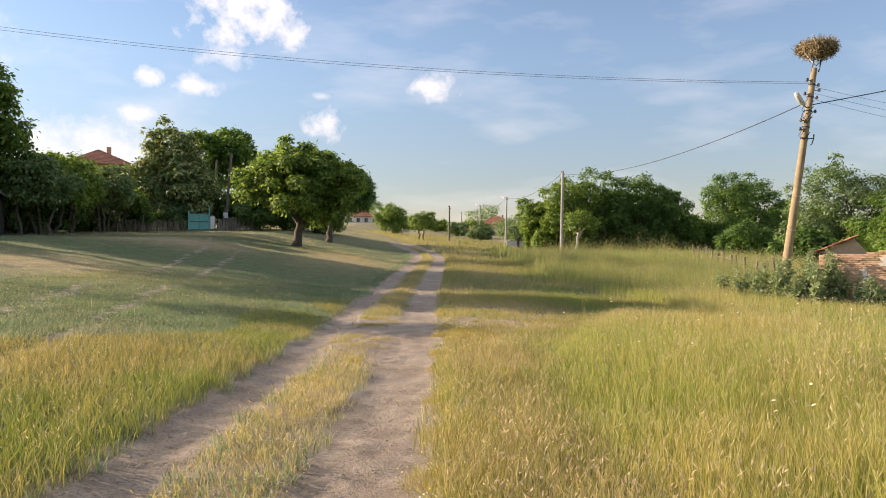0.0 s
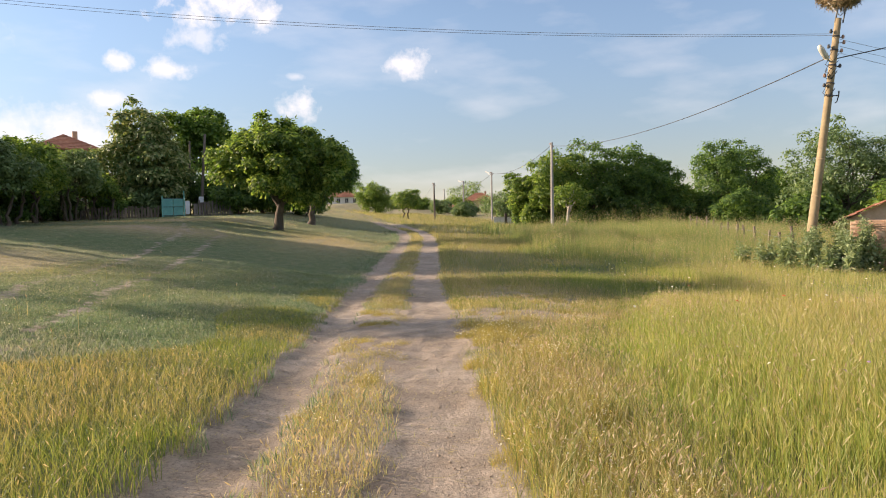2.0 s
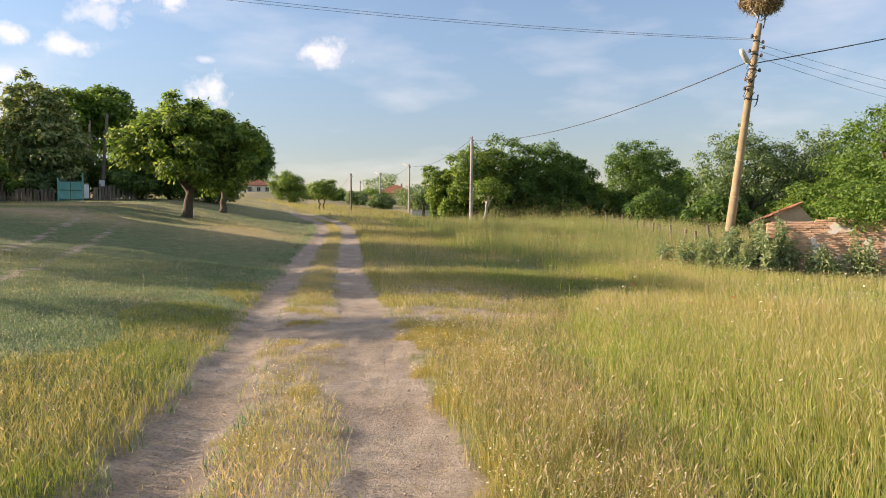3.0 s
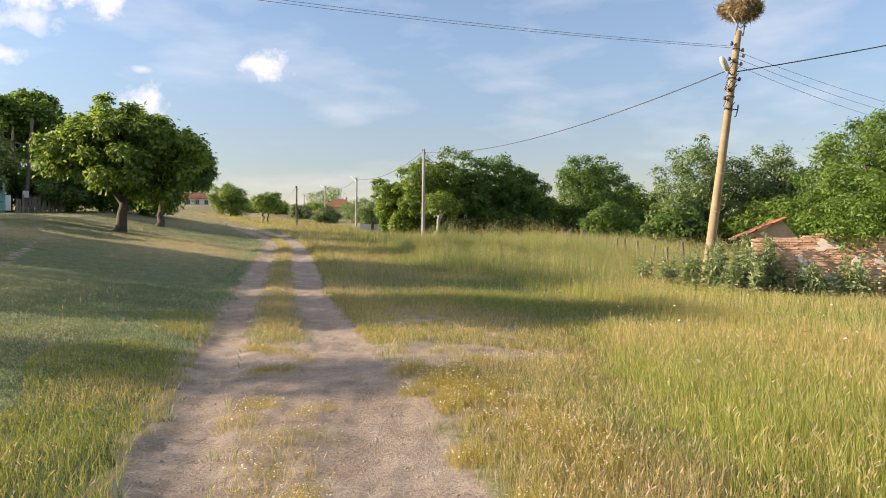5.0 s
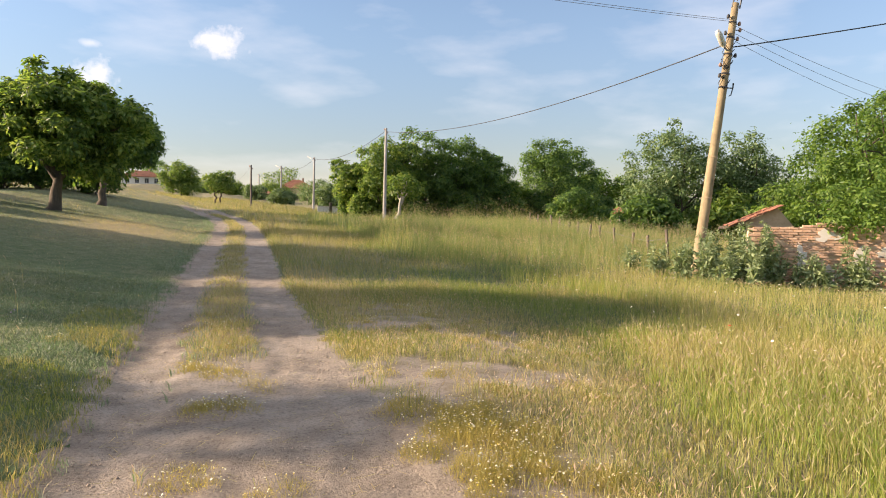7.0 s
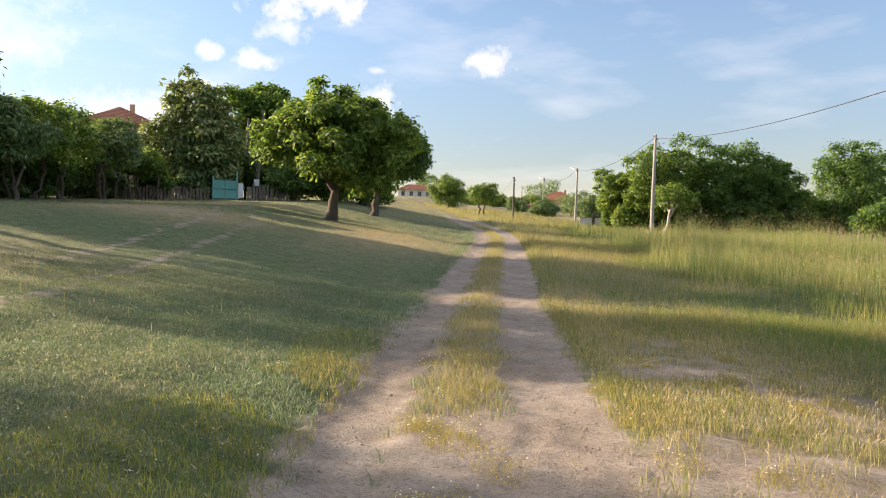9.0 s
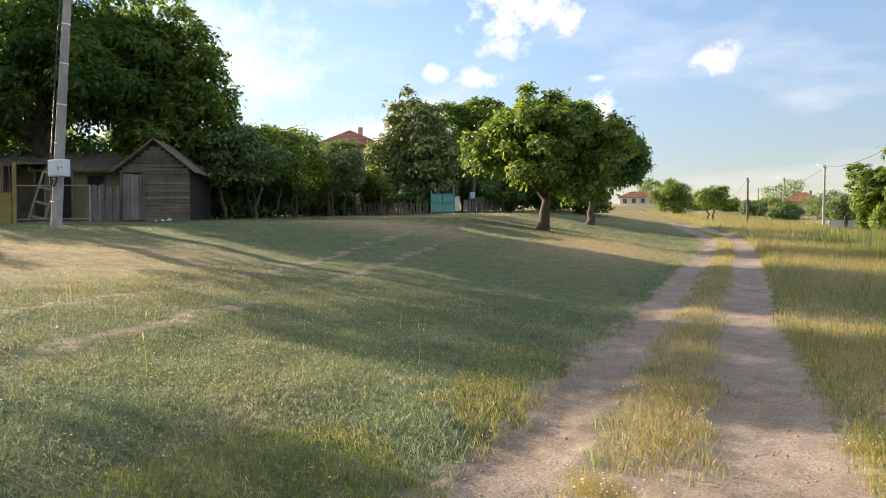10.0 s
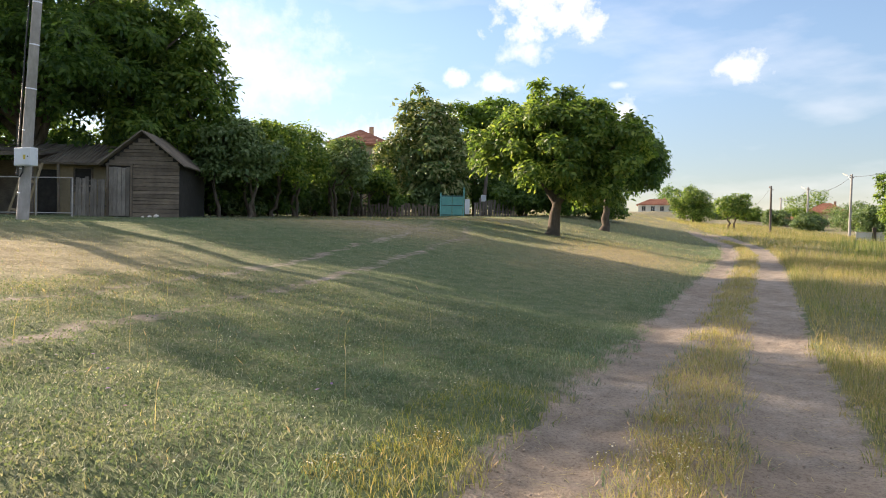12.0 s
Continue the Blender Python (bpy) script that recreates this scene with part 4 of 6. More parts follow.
# poles along the road
def road_pole(x, y, height, lean, mat, label, arm=0.0, r0=0.13):
    z = z_at(x, y)
    th = thing("utility_pole", x, y, z, 0, label, "utility pole", "poles along the road")
    bar("shaft", [(0, 0, -0.3), (lean * 0.5, 0, height * 0.5), (lean, 0, height)], [r0, r0 * 0.85, r0 * 0.68], mat, th, 10)
    if arm:
        bar("lamp_arm", [(lean, 0, height - 0.7), (lean - arm, 0, height - 0.15)], [0.035, 0.03], grey_metal, th, 6)
        bar("lamp_head", [(lean - arm, 0, height - 0.15), (lean - arm - 0.45, 0, height + 0.1)], [0.07, 0.05], lamp_shell, th, 8)
    for h, s in ((height - 0.15, -0.16), (height - 0.4, 0.16)):
        bar("insulator", [(lean + s, 0, h - 0.03), (lean + s, 0, h + 0.1)], [0.05, 0.035], insulator, th, 6)
        bar("insulator_pin", [(lean, 0, h), (lean + s, 0, h)], [0.015, 0.015], dark_metal, th, 5)
    return (x + lean, y, z + height)


p1 = road_pole(13.85, 69.2, 9.2 - z_at(13.85, 69.2), 0.08, grey_concrete, "plain grey concrete pole standing in tall grass", 0.0, 0.16)
p2 = road_pole(12.7, 104.1, 9.2 - z_at(12.7, 104.1), 0.1, grey_concrete, "grey concrete pole with a small street lamp arm", 0.45, 0.15)
p3 = road_pole(11.3, 133.0, 9.8 - z_at(11.3, 133.0), 0.1, grey_concrete, "far grey pole with a street lamp arm", 0.5, 0.16)
p4 = road_pole(3.94, 90.3, 7.0 - z_at(3.94, 90.3), 0.0, pole_wood, "dark wooden pole without lamp beside the track", 0.0, 0.12)
p5 = road_pole(9.6, 160.0, 9.8 - z_at(9.6, 160.0), 0.0, grey_concrete, "far grey utility pole along the road", 0.0, 0.16)
p6 = road_pole(4.0, 172.0, 8.6 - z_at(4.0, 172.0), 0.0, pole_wood, "far thin utility pole along the road", 0.0, 0.14)
lz = z_at(-17.3, 67.0)
g1 = thing("utility_pole", -17.4, 66.0, lz, 0, "leaning weathered wooden pole beside the teal gate", "utility pole")
bar("shaft", [(0, 0, -0.3), (0.28, 0, 3.5), (0.55, 0, 6.9)], [0.14, 0.12, 0.10], pole_wood, g1, 10)
part("sign_plate", box(0.42, 0.05, 0.5, (0.10, -0.16, 1.05), 0.01), white_paint, g1, "small white plate")
g2 = thing("utility_pole", -19.2, 69.0, z_at(-19.2, 69.0), 0, "thin wooden pole among the yard trees", "utility pole")
bar("shaft", [(0, 0, -0.3), (0.1, 0, 3.0), (0.2, 0, 6.6)], [0.10, 0.09, 0.075], pole_wood, g2, 8)

wire((NX + LEAN * 8.45 - 0.1, NY, NZ + 8.5), (BX + 0.7, BY, BZ + TOP + 0.65), 0.56, 0.007, wire_mat, "thin bare overhead wire across the meadow")
wire((NX + LEAN * 8.2 - 0.1, NY, NZ + 8.44), (BX + 0.7, BY + 0.15, BZ + TOP + 0.56), 0.56, 0.007, wire_mat, "thin bare overhead wire across the meadow")
wire((NX + LEAN * 7.5 - 0.15, NY, NZ + 7.66), (p1[0], p1[1], p1[2] - 0.3), 0.95, 0.019, cable_mat, "black bundled overhead cable along the road")
wire((NX + LEAN * 7.55 + 0.12, NY, NZ + 7.6), (44.0, 18.0, 14.3), 0.6, 0.021, cable_mat, "black bundled overhead cable along the road")
for k, dz in enumerate((0.45, 0.7, 0.95)):
    wire((NX + LEAN * 7.9 + 0.2, NY, NZ + 7.35 + dz), (37.0 + 0.3 * k, 37.0 - 0.5 * k, 6.9 + 0.3 * k), 0.35, 0.007, wire_mat, "thin bare overhead wire to a yard")
wire((p1[0], p1[1], p1[2] - 0.2), (p2[0], p2[1], p2[2] - 0.2), 0.9, 0.02, cable_mat, "black bundled overhead cable along the road")
wire((p2[0], p2[1], p2[2] - 0.2), (p3[0], p3[1], p3[2] - 0.2), 0.9, 0.02, cable_mat, "black bundled overhead cable along the road")
wire((p3[0], p3[1], p3[2] - 0.2), (p5[0], p5[1], p5[2] - 0.2), 0.9, 0.02, cable_mat, "black bundled overhead cable along the road")
wire((p4[0], p4[1], p4[2] - 0.1), (p6[0], p6[1], p6[2] - 0.1), 0.8, 0.015, wire_mat, "thin bare overhead wire along the track")

# ---- grass and flowers ----
gr = np.random.default_rng(2024)


def blades(x, y, h, w, bend, segs, sink=0.02):
    """Bent, tapering blades rooted in the ground: places and triangles."""
    n = len(x)
    z = ground_height(x, y)
    u = x - road_mid(y)
    z = np.where(np.abs(u) < 1.3, land(x, y) + rut_depth(u, y), z)
    a = gr.uniform(0, 2 * math.pi, n)
    d = np.stack([np.cos(a), np.sin(a), 0 * a], 1)
    q = gr.uniform(0, 2 * math.pi, n)
    s = np.stack([np.cos(q), np.sin(q), 0 * q], 1) * (w / 2)[:, None]
    root = np.stack([x, y, z - sink], 1)
    off = d * (bend * h)[:, None]
    rise = h * np.sqrt(np.clip(1 - (bend * 0.85) ** 2, 0.1, 1))
    up = np.array([0, 0, 1.0])
    tip = root + off + up * rise[:, None]
    if segs == 1:
        V = np.stack([root - s, root + s, tip], 1).reshape(-1, 3)
        i = np.arange(n)[:, None] * 3
        T = i + [0, 1, 2]
    else:
        mid = root + off * 0.28 + up * (rise * 0.58)[:, None]
        V = np.stack([root - s * 0.8, root + s * 0.8, mid - s, mid + s, tip], 1).reshape(-1, 3)
        i = np.arange(n)[:, None] * 5
        T = np.concatenate([i + [0, 1, 3], i + [0, 3, 2], i + [2, 3, 4]])
    return V, T, tip, d


def stuff(name, pieces, mat, label, category):
    V, T = join(pieces)
    return tagged(new(name, tri_mesh(name, V, T, mat)), label, category, kind="stuff")


def heads(tips, d, length, width):
    """Drooping ears at the tips of blades."""
    n = len(tips)
    ax = np.stack([d[:, 0] * 0.55, d[:, 1] * 0.55, 0.6 + 0.5 * gr.uniform(-0.6, 1, n)], 1)
    ax /= np.linalg.norm(ax, axis=1, keepdims=True)
    side = np.cross(ax, gr.normal(size=(n, 3)))
    side /= np.linalg.norm(side, axis=1, keepdims=True)
    L, W = length[:, None], width[:, None] / 2
    a, b = tips - ax * 0.01, tips + ax * L
    m = tips + ax * L * 0.4
    V = np.stack([a, m + side * W, b, m - side * W], 1).reshape(-1, 3)
    i = np.arange(n)[:, None] * 4
    return V, np.concatenate([i + [0, 1, 2], i + [0, 2, 3]])


def scatter(x0, x1, y0, y1, per_m2):
    n = int((x1 - x0) * (y1 - y0) * per_m2)
    return gr.uniform(x0, x1, n), gr.uniform(y0, y1, n)


def tall_edge(y):
    return np.interp(y, [0, 4.5, 7.7, 10, 13, 14, 17, 20], [1.1, 1.4, 1.7, 2.1, 2.9, 3.2, 4.1, 5.0])


kinds = {k: [] for k in ("stand", "tall", "tall_head", "green", "green_head", "meadow", "straw", "barley")}
for tier, (x0, x1, y0, y1, per, wide, segs) in enumerate(((-9.5, 8, 2.2, 24, 600, 1.0, 2), (-6.0, 5.0, 2.2, 18, 650, 0.85, 2), (-26, 24, -8, 48, 130, 2.0, 1), (-32, 36, 48, 112, 24, 4.6, 1))):
    x, y = scatter(x0, x1, y0, y1, per)
    if tier == 2:
        keep = ~((x > -9.5) & (x < 8) & (y < 24) & (y > 2.2))
        x, y = x[keep], y[keep]
    u = x - road_mid(y)
    n1, n2, n3 = soft_noise(x, y, 1.1, 51), soft_noise(x, y, 4.0, 52), gr.uniform(0, 1, len(x))
    wob = 0.10 * soft_noise(x, y, 0.7, 53)
    rut = (np.abs(u + 0.74 + wob) < 0.29) | (np.abs(u - 0.80 + wob) < 0.43)
    if tier == 3:
        rut &= y < 75
    strip = (np.abs(u) < 0.48) & ~rut
    gap = np.interp(y, [9.0, 10.0, 12.0, 12.8, 15.6, 16.4], [1.0, 0.55, 0.45, 0.06, 0.06, 1.0])
    keep = ~rut & (~strip | (n3 < gap * (0.75 + 0.5 * n1))) & (n3 > 1.1 * bareness(x, y) - 0.05) & ~((x > 24) & (y < 30))
    clump = soft_noise(x, y, 0.55, 54) > np.interp(bareness(x, y), [0.2, 0.5], [-2.0, 0.25])
    clump &= ~strip | (gap > 0.7) | (soft_noise(x, y, 0.5, 55) > 0.2)
    keep &= clump | (y > 40)
    keep &= ~((np.abs(u) > 1.0) & (np.abs(u) < 1.32) & (gr.uniform(0, 1, len(x)) < np.where(u < 0, 0.25, 0.5)))
    x, y, u, n1, n2 = x[keep], y[keep], u[keep], n1[keep], n2[keep]
    pick = gr.uniform(0, 1, len(x))
    rough = gr.uniform(0.65, 1.15, len(x))
    dry = dryness(x, y)
    right = u > 1.1
    over = x - tall_edge(y)
    tall = right & (((y < 18) & (over > -0.15 + 0.55 * n1 + 0.5 * n2)) | ((y > 30 + 1.5 * n2) & (x > 5.4 + 0.10 * (y - 30) + n1)) | ((x > 7.0 + n2) & (y >= 18)))
    tall &= y < 75
    h_tall = np.where(y < 20, np.interp(over, [-0.3, 0.5, 1.6, 4], [0.20, 0.40, 0.62, 0.72]) * np.clip(1 + 0.22 * n1 + 0.18 * n2, 0.5, 1.35) * np.interp(y, [4, 9, 12, 17], [1.0, 0.95, 0.74, 0.55]), np.where(y > 30, np.interp(y, [30, 36, 60, 75], [0.75, 1.0, 0.95, 0.5]) * np.clip(1 + 0.28 * n2, 0.55, 1.3), np.interp(np.hypot(x - 16, y - 24), [2.5, 5], [0.26, 0.46])))
    stand = np.exp(-(((x - 12.5) / 4.6) ** 4 + ((y - 42) / 6.5) ** 4))
    h_tall = h_tall * (1 + 0.55 * stand)
    strawy = ~tall & (pick < np.clip(dry * 1.1 - 0.05 + 0.25 * n2 * (dry > 0.2), 0, 0.92))
    tall_dry = tall & (pick < np.clip(0.14 + 0.42 * n2 + 0.18 * n1, 0.04, 0.6) * np.where(stand > 0.3, 0.4, 1.0))
    tall &= ~tall_dry
    fringe = ~tall & ~tall_dry & ~strawy & (u < -1.0) & (u > np.interp(y, [2, 9, 14, 20], [-7.0, -4.5, -1.9, -1.5]) - 0.8 * n2) & (y < 20)
    rest = ~tall & ~tall_dry & ~strawy & ~fringe
    size = np.where(np.abs(u) < 0.6, 0.13, np.where(right, np.interp(y, [8, 12, 18, 30], [0.26, 0.15, 0.13, 0.26]), np.interp(y, [2, 8, 12, 15], [0.21, 0.17, 0.095, 0.075]) * np.interp(u, [-3, -1.2], [0.9, 1.15])))
    size = size * np.interp(y, [2, 30, 45], [1, 1, 1.6])
    hollow = np.exp(-(((x - 11.2) / 2.6) ** 2 + ((y - 36.5) / 1.8) ** 2))
    h_tall = np.where(y > 28, h_tall * np.clip(1 + 0.25 * n1, 0.6, 1.3) * (1 - 0.6 * hollow), h_tall)
    back = tall & (y > 28)
    tall &= ~back
    for name, m, hh, ww, bend, ear in (("stand", back, h_tall * rough, 0.0056, (0.03, 0.35), 0.30), ("tall", tall, h_tall * rough, 0.0058, (0.04, 0.40), 0.13), ("green", fringe | (rest & right), size * rough * 1.25, 0.0052, (0.15, 0.75), 0.06),
                                       ("meadow", rest & ~right, size * rough, 0.0078, (0.25, 0.9), 0.0), ("straw", strawy, size * rough * 1.05, 0.0044, (0.1, 0.6), 0.26), ("straw", tall_dry, h_tall * rough * 0.92, 0.0046, (0.05, 0.5), 0.5)):
        if not m.any():
            continue
        k = int(m.sum())
        V, T, tip, d = blades(x[m], y[m], hh[m] if np.ndim(hh) else np.full(k, hh), np.full(k, ww * wide) * gr.uniform(0.7, 1.3, k), gr.uniform(*bend, k), segs)
        kinds[name].append((V, T))
        if ear and tier < 3:
            e = gr.uniform(0, 1, k) < ear * np.where((x[m] < -2) & (y[m] > 11), 0.12, 1.0)
            ke = int(e.sum())
            long = gr.uniform(0.05, 0.10, ke) if name in ("tall", "stand") else gr.uniform(0.028, 0.055, ke)
            hv = heads(tip[e], d[e], long, np.full(ke, {"tall": 0.0075, "stand": 0.009, "green": 0.007, "straw": 0.0105}[name] * min(wide, 1.4)))
            kinds[{"tall": "tall_head", "stand": "barley", "green": "barley" if name == "green" else "green_head", "straw": "barley"}[name]].append(hv)
# low growth on the crown of the track and creeping in from its edges
for u0, u1, y0, y1, per, high, kind in ((-0.46, 0.46, 16.2, 34, 520, 0.12, "straw"), (-0.46, 0.46, 16.2, 34, 260, 0.10, "green"), (-0.46, 0.46, 34, 66, 160, 0.15, "straw"), (-0.46, 0.46, 34, 66, 110, 0.13, "green"),
                                        (-1.62, -0.94, 2, 26, 620, 0.075, "meadow"), (-1.62, -1.05, 26, 62, 170, 0.12, "meadow"), (1.10, 1.70, 2, 26, 420, 0.085, "green"), (1.10, 1.70, 2, 26, 260, 0.09, "straw"),
                                        (1.10, 1.70, 26, 62, 170, 0.12, "straw"), (-0.55, 0.5, 2, 10, 420, 0.11, "straw")):
    u, y = scatter(u0, u1, y0, y1, per)
    x = u + road_mid(y)
    inner = np.minimum(np.abs(u - u0), np.abs(u - u1)) if abs(u0) < 1 else (u1 - u if u0 < 0 else u - u0)
    keep = inner > 0.14 + 0.16 * soft_noise(x, y, 0.6, 81) + 0.08 * gr.uniform(-1, 1, len(x))
    keep &= gr.uniform(0, 1, len(x)) > 1.2 * bareness(x, y)
    x, y = x[keep], y[keep]
    w = 0.006 * np.interp(y, [2, 10, 25, 60], [0.8, 1, 1.8, 3.6])
    V, T, tip, d = blades(x, y, high * gr.uniform(0.5, 1.3, len(x)), w, gr.uniform(0.2, 0.9, len(x)), 1)
    kinds[kind].append((V, T))
# a few tall stalks in the grazed meadow
x, y = scatter(-10.0, -3.2, 9, 24, 0.9)
V, T, tip, d = blades(x, y, gr.uniform(0.22, 0.48, len(x)), np.full(len(x), 0.005), gr.uniform(0.05, 0.3, len(x)), 2)
kinds["straw"].append((V, T))
kinds["barley"].append(heads(tip, d, gr.uniform(0.05, 0.09, len(x)), np.full(len(x), 0.012)))
stuff("tall_grass", kinds["tall"], tall_blade, "tall green-yellow meadow grass on the verge", "grass")
stuff("reedy_grass", kinds["stand"], stand_blade, "dense stand of tall dark green grass with brown ears", "grass")
stuff("grass_ears", kinds["tall_head"], seed_mat, "pale ears of the tall meadow grass", "grass")
stuff("verge_grass", kinds["green"], green_blade, "ankle-high green grass along the track", "grass")
stuff("meadow_grass", kinds["meadow"], meadow_blade, "short grazed grass and clover of the meadow", "grass")
stuff("dry_grass", kinds["straw"], straw_blade, "dry straw-coloured grass on verge and track", "grass")
stuff("barley_ears", kinds["barley"], barley_mat, "dry bristly wall barley ears", "grass")


def disc_flowers(P, size):
    """Small flat flower heads, each a six-sided disc."""
    n = len(P)
    nor = gr.normal(size=(n, 3)) * 0.35 + np.array([0, 0, 1.0])
    nor /= np.linalg.norm(nor, axis=1, keepdims=True)
    a = np.cross(nor, np.array([0.3, 0.9, 0.1]))
    a /= np.linalg.norm(a, axis=1, keepdims=True)
    b = np.cross(nor, a)
    R = size[:, None]
    ring = [P + (a * math.cos(k * math.pi / 3) + b * math.sin(k * math.pi / 3)) * R for k in range(6)]
    V = np.stack(ring + [P + nor * R * 0.35], 1).reshape(-1, 3)
    i = np.arange(n)[:, None] * 7
    return V, np.concatenate([i + [k, (k + 1) % 6, 6] for k in range(6)])


# clover leaves low in the meadow
x, y = scatter(-9.5, -2.2, 7, 25, 980)
keep = gr.uniform(0, 1, len(x)) < np.clip(0.55 + 0.5 * soft_noise(x, y, 1.7, 71), 0.1, 1) * np.interp(y, [7, 12], [0.35, 1.0]) * (1 - bareness(x, y)) * (x < road_mid(y) - 1.25)
x, y = x[keep], y[keep]
P = np.stack([x, y, land(x, y) + gr.uniform(0.015, 0.085, len(x))], 1)
V, T = leaf_cloud(gr, P, 0.004, len(P), 0.022, -0.1, 0.85)
clover_mat = leaf_mat("clover_leaf", ((0.11, 0.16, 0.085), (0.15, 0.20, 0.11), (0.19, 0.235, 0.14), (0.25, 0.27, 0.19)), 0.8, 0.4, 0.6)
stuff("clover", [(V, T)], clover_mat, "low grey-green clover leaves in the meadow", "clover")

# chamomile cushions on the bare places and along the ruts
cush = []
for count, fx in ((46, lambda: (gr.uniform(8.0, 20.0), gr.uniform(-0.45, 0.35), 0.5)), (150, lambda: (gr.uniform(2.5, 14.0), gr.uniform(1.25, 2.3), 1.0)),
                  (36, lambda: (gr.uniform(13.5, 22.0), gr.uniform(1.3, 4.2), 0.6)), (26, lambda: (gr.uniform(3.0, 13.0), gr.uniform(-0.4, 0.3), 0.4)),
                  (14, lambda: (gr.uniform(3.0, 20.0), gr.uniform(-2.2, -1.4), 0.45))):
    for _ in range(count):
        yy, uu, k = fx()
        cush.append((uu + float(road_mid(yy)), yy, k * gr.uniform(0.7, 1.3)))
leaf_p, white_p, gold_p = [], [], []
for cx, cy, k in cush:
    n = int(430 * k)
    R = gr.uniform(0.12, 0.24)
    a, q = gr.uniform(0, 6.28, n), np.sqrt(gr.uniform(0, 1, n)) * R
    x, y = cx + np.cos(a) * q, cy + np.sin(a) * q * 1.3
    h = (0.05 + 0.13 * k * np.sqrt(np.clip(1 - (q / R) ** 2, 0, 1))) * gr.uniform(0.6, 1.1, n)
    V, T, tip, d = blades(x, y, h, np.full(n, 0.0045), gr.uniform(0.2, 0.9, n), 1)
    leaf_p.append((V, T))
    f = gr.uniform(0, 1, n) < 0.10
    gold_p.append(disc_flowers(tip[f], gr.uniform(0.0035, 0.007, int(f.sum()))))
    f = gr.uniform(0, 1, n) < 0.035
    white_p.append(disc_flowers(tip[f] + [0, 0, 0.006], gr.uniform(0.005, 0.009, int(f.sum()))))
stuff("chamomile", leaf_p, chamomile_mat, "yellow-green chamomile cushions on bare earth", "wild flowers")
stuff("chamomile_buds", gold_p, yellow_petal, "small yellow chamomile heads", "wild flowers")

# clover heads in the meadow, umbels in the tall grass
x, y = scatter(-9, -2.4, 3, 24, 26)
keep = soft_noise(x, y, 2.2, 61) > 0.0
x, y = x[keep], y[keep]
white_p.append(disc_flowers(np.stack([x, y, land(x, y) + gr.uniform(0.08, 0.17, len(x))], 1), gr.uniform(0.004, 0.008, len(x))))
stuff("white_flowers", white_p, petal_mat, "small white clover and chamomile flowers", "wild flowers")
x, y = scatter(2.0, 20, 4, 30, 1.3)
keep = x > tall_edge(y) - 0.2
x, y = x[keep], y[keep]
hh = np.where(y < 20, 0.66, 0.52) * gr.uniform(0.8, 1.2, len(x))
V, T, tip, d = blades(x, y, hh, np.full(len(x), 0.005), gr.uniform(0.02, 0.2, len(x)), 2)
stuff("umbel_stems", [(V, T)], tall_blade, "thin green stems of wild carrot", "wild flowers")
stuff("umbels", [disc_flowers(tip, gr.uniform(0.008, 0.021, len(tip)))], petal_mat, "flat white wild carrot umbels over the tall grass", "wild flowers")
purple = leaf_mat("purple_petal", ((0.30, 0.20, 0.42), (0.40, 0.28, 0.50)), 1.0, 0.3, 0.6)
k = gr.permutation(len(tip))[:70]
x, y = scatter(-7, -2.5, 4, 19, 0.8)
P = np.concatenate([tip[k] * [1, 1, 1] + gr.normal(size=(len(k), 3)) * [0.2, 0.2, 0.03], np.stack([x, y, land(x, y) + 0.16], 1)])
stuff("purple_flowers", [disc_flowers(P, gr.uniform(0.010, 0.018, len(P)))], purple, "scattered small purple meadow flowers", "wild flowers")
red_petal = leaf_mat("poppy_petal", ((0.60, 0.07, 0.03), (0.7, 0.10, 0.04)), 1.0, 0.3, 0.6)
P = np.array([(4.2, 12.2), (4.5, 14.6), (5.3, 13.0), (6.0, 15.5)])
stuff("poppies", [disc_flowers(np.stack([P[:, 0], P[:, 1], land(P[:, 0], P[:, 1]) + 0.55], 1), np.array([0.03, 0.025, 0.028, 0.02]))], red_petal, "a few red poppies in the tall grass", "wild flowers")

# loose crumbs, pebbles and straw litter on the track
n = 5200
y = 2.0 + 24 * gr.uniform(0, 1, n) ** 1.4
u = np.where(gr.uniform(0, 1, n) < 0.5, gr.normal(-0.8, 0.2, n), gr.normal(0.8, 0.27, n))
u = np.where(gr.uniform(0, 1, n) < 0.2, gr.uniform(-1.2, 1.3, n), u)
x = u + road_mid(y)
z = land(x, y) + rut_depth(u, y)
R = 0.003 + 0.011 * gr.uniform(0, 1, n) ** 4
base = np.array([(1, 0, 0), (-1, 0, 0), (0, 1, 0), (0, -1, 0), (0, 0, 0.8), (0, 0, -0.6)], float)
tri = np.array([(0, 2, 4), (2, 1, 4), (1, 3, 4), (3, 0, 4), (2, 0, 5), (1, 2, 5), (3, 1, 5), (0, 3, 5)])
V = (np.stack([x, y, z + R * 0.3], 1)[:, None, :] + base[None] * R[:, None, None] * gr.uniform(0.6, 1.4, (n, 6, 1))).reshape(-1, 3)
T = (np.arange(n)[:, None, None] * 6 + tri[None]).reshape(-1, 3)
crumb = rough_mat("earth_crumb", (0.22, 0.17, 0.13), (0.46, 0.38, 0.31), 30.0)
stuff("pebbles", [(V, T)], crumb, "loose pebbles and dry earth crumbs on the track", "pebbles")
n = 2600
y = 2.0 + 22 * gr.uniform(0, 1, n) ** 1.3
u = gr.uniform(-1.25, 1.35, n)
x = u + road_mid(y)
z = land(x, y) + rut_depth(u, y) + 0.006
a = gr.uniform(0, 6.28, n)
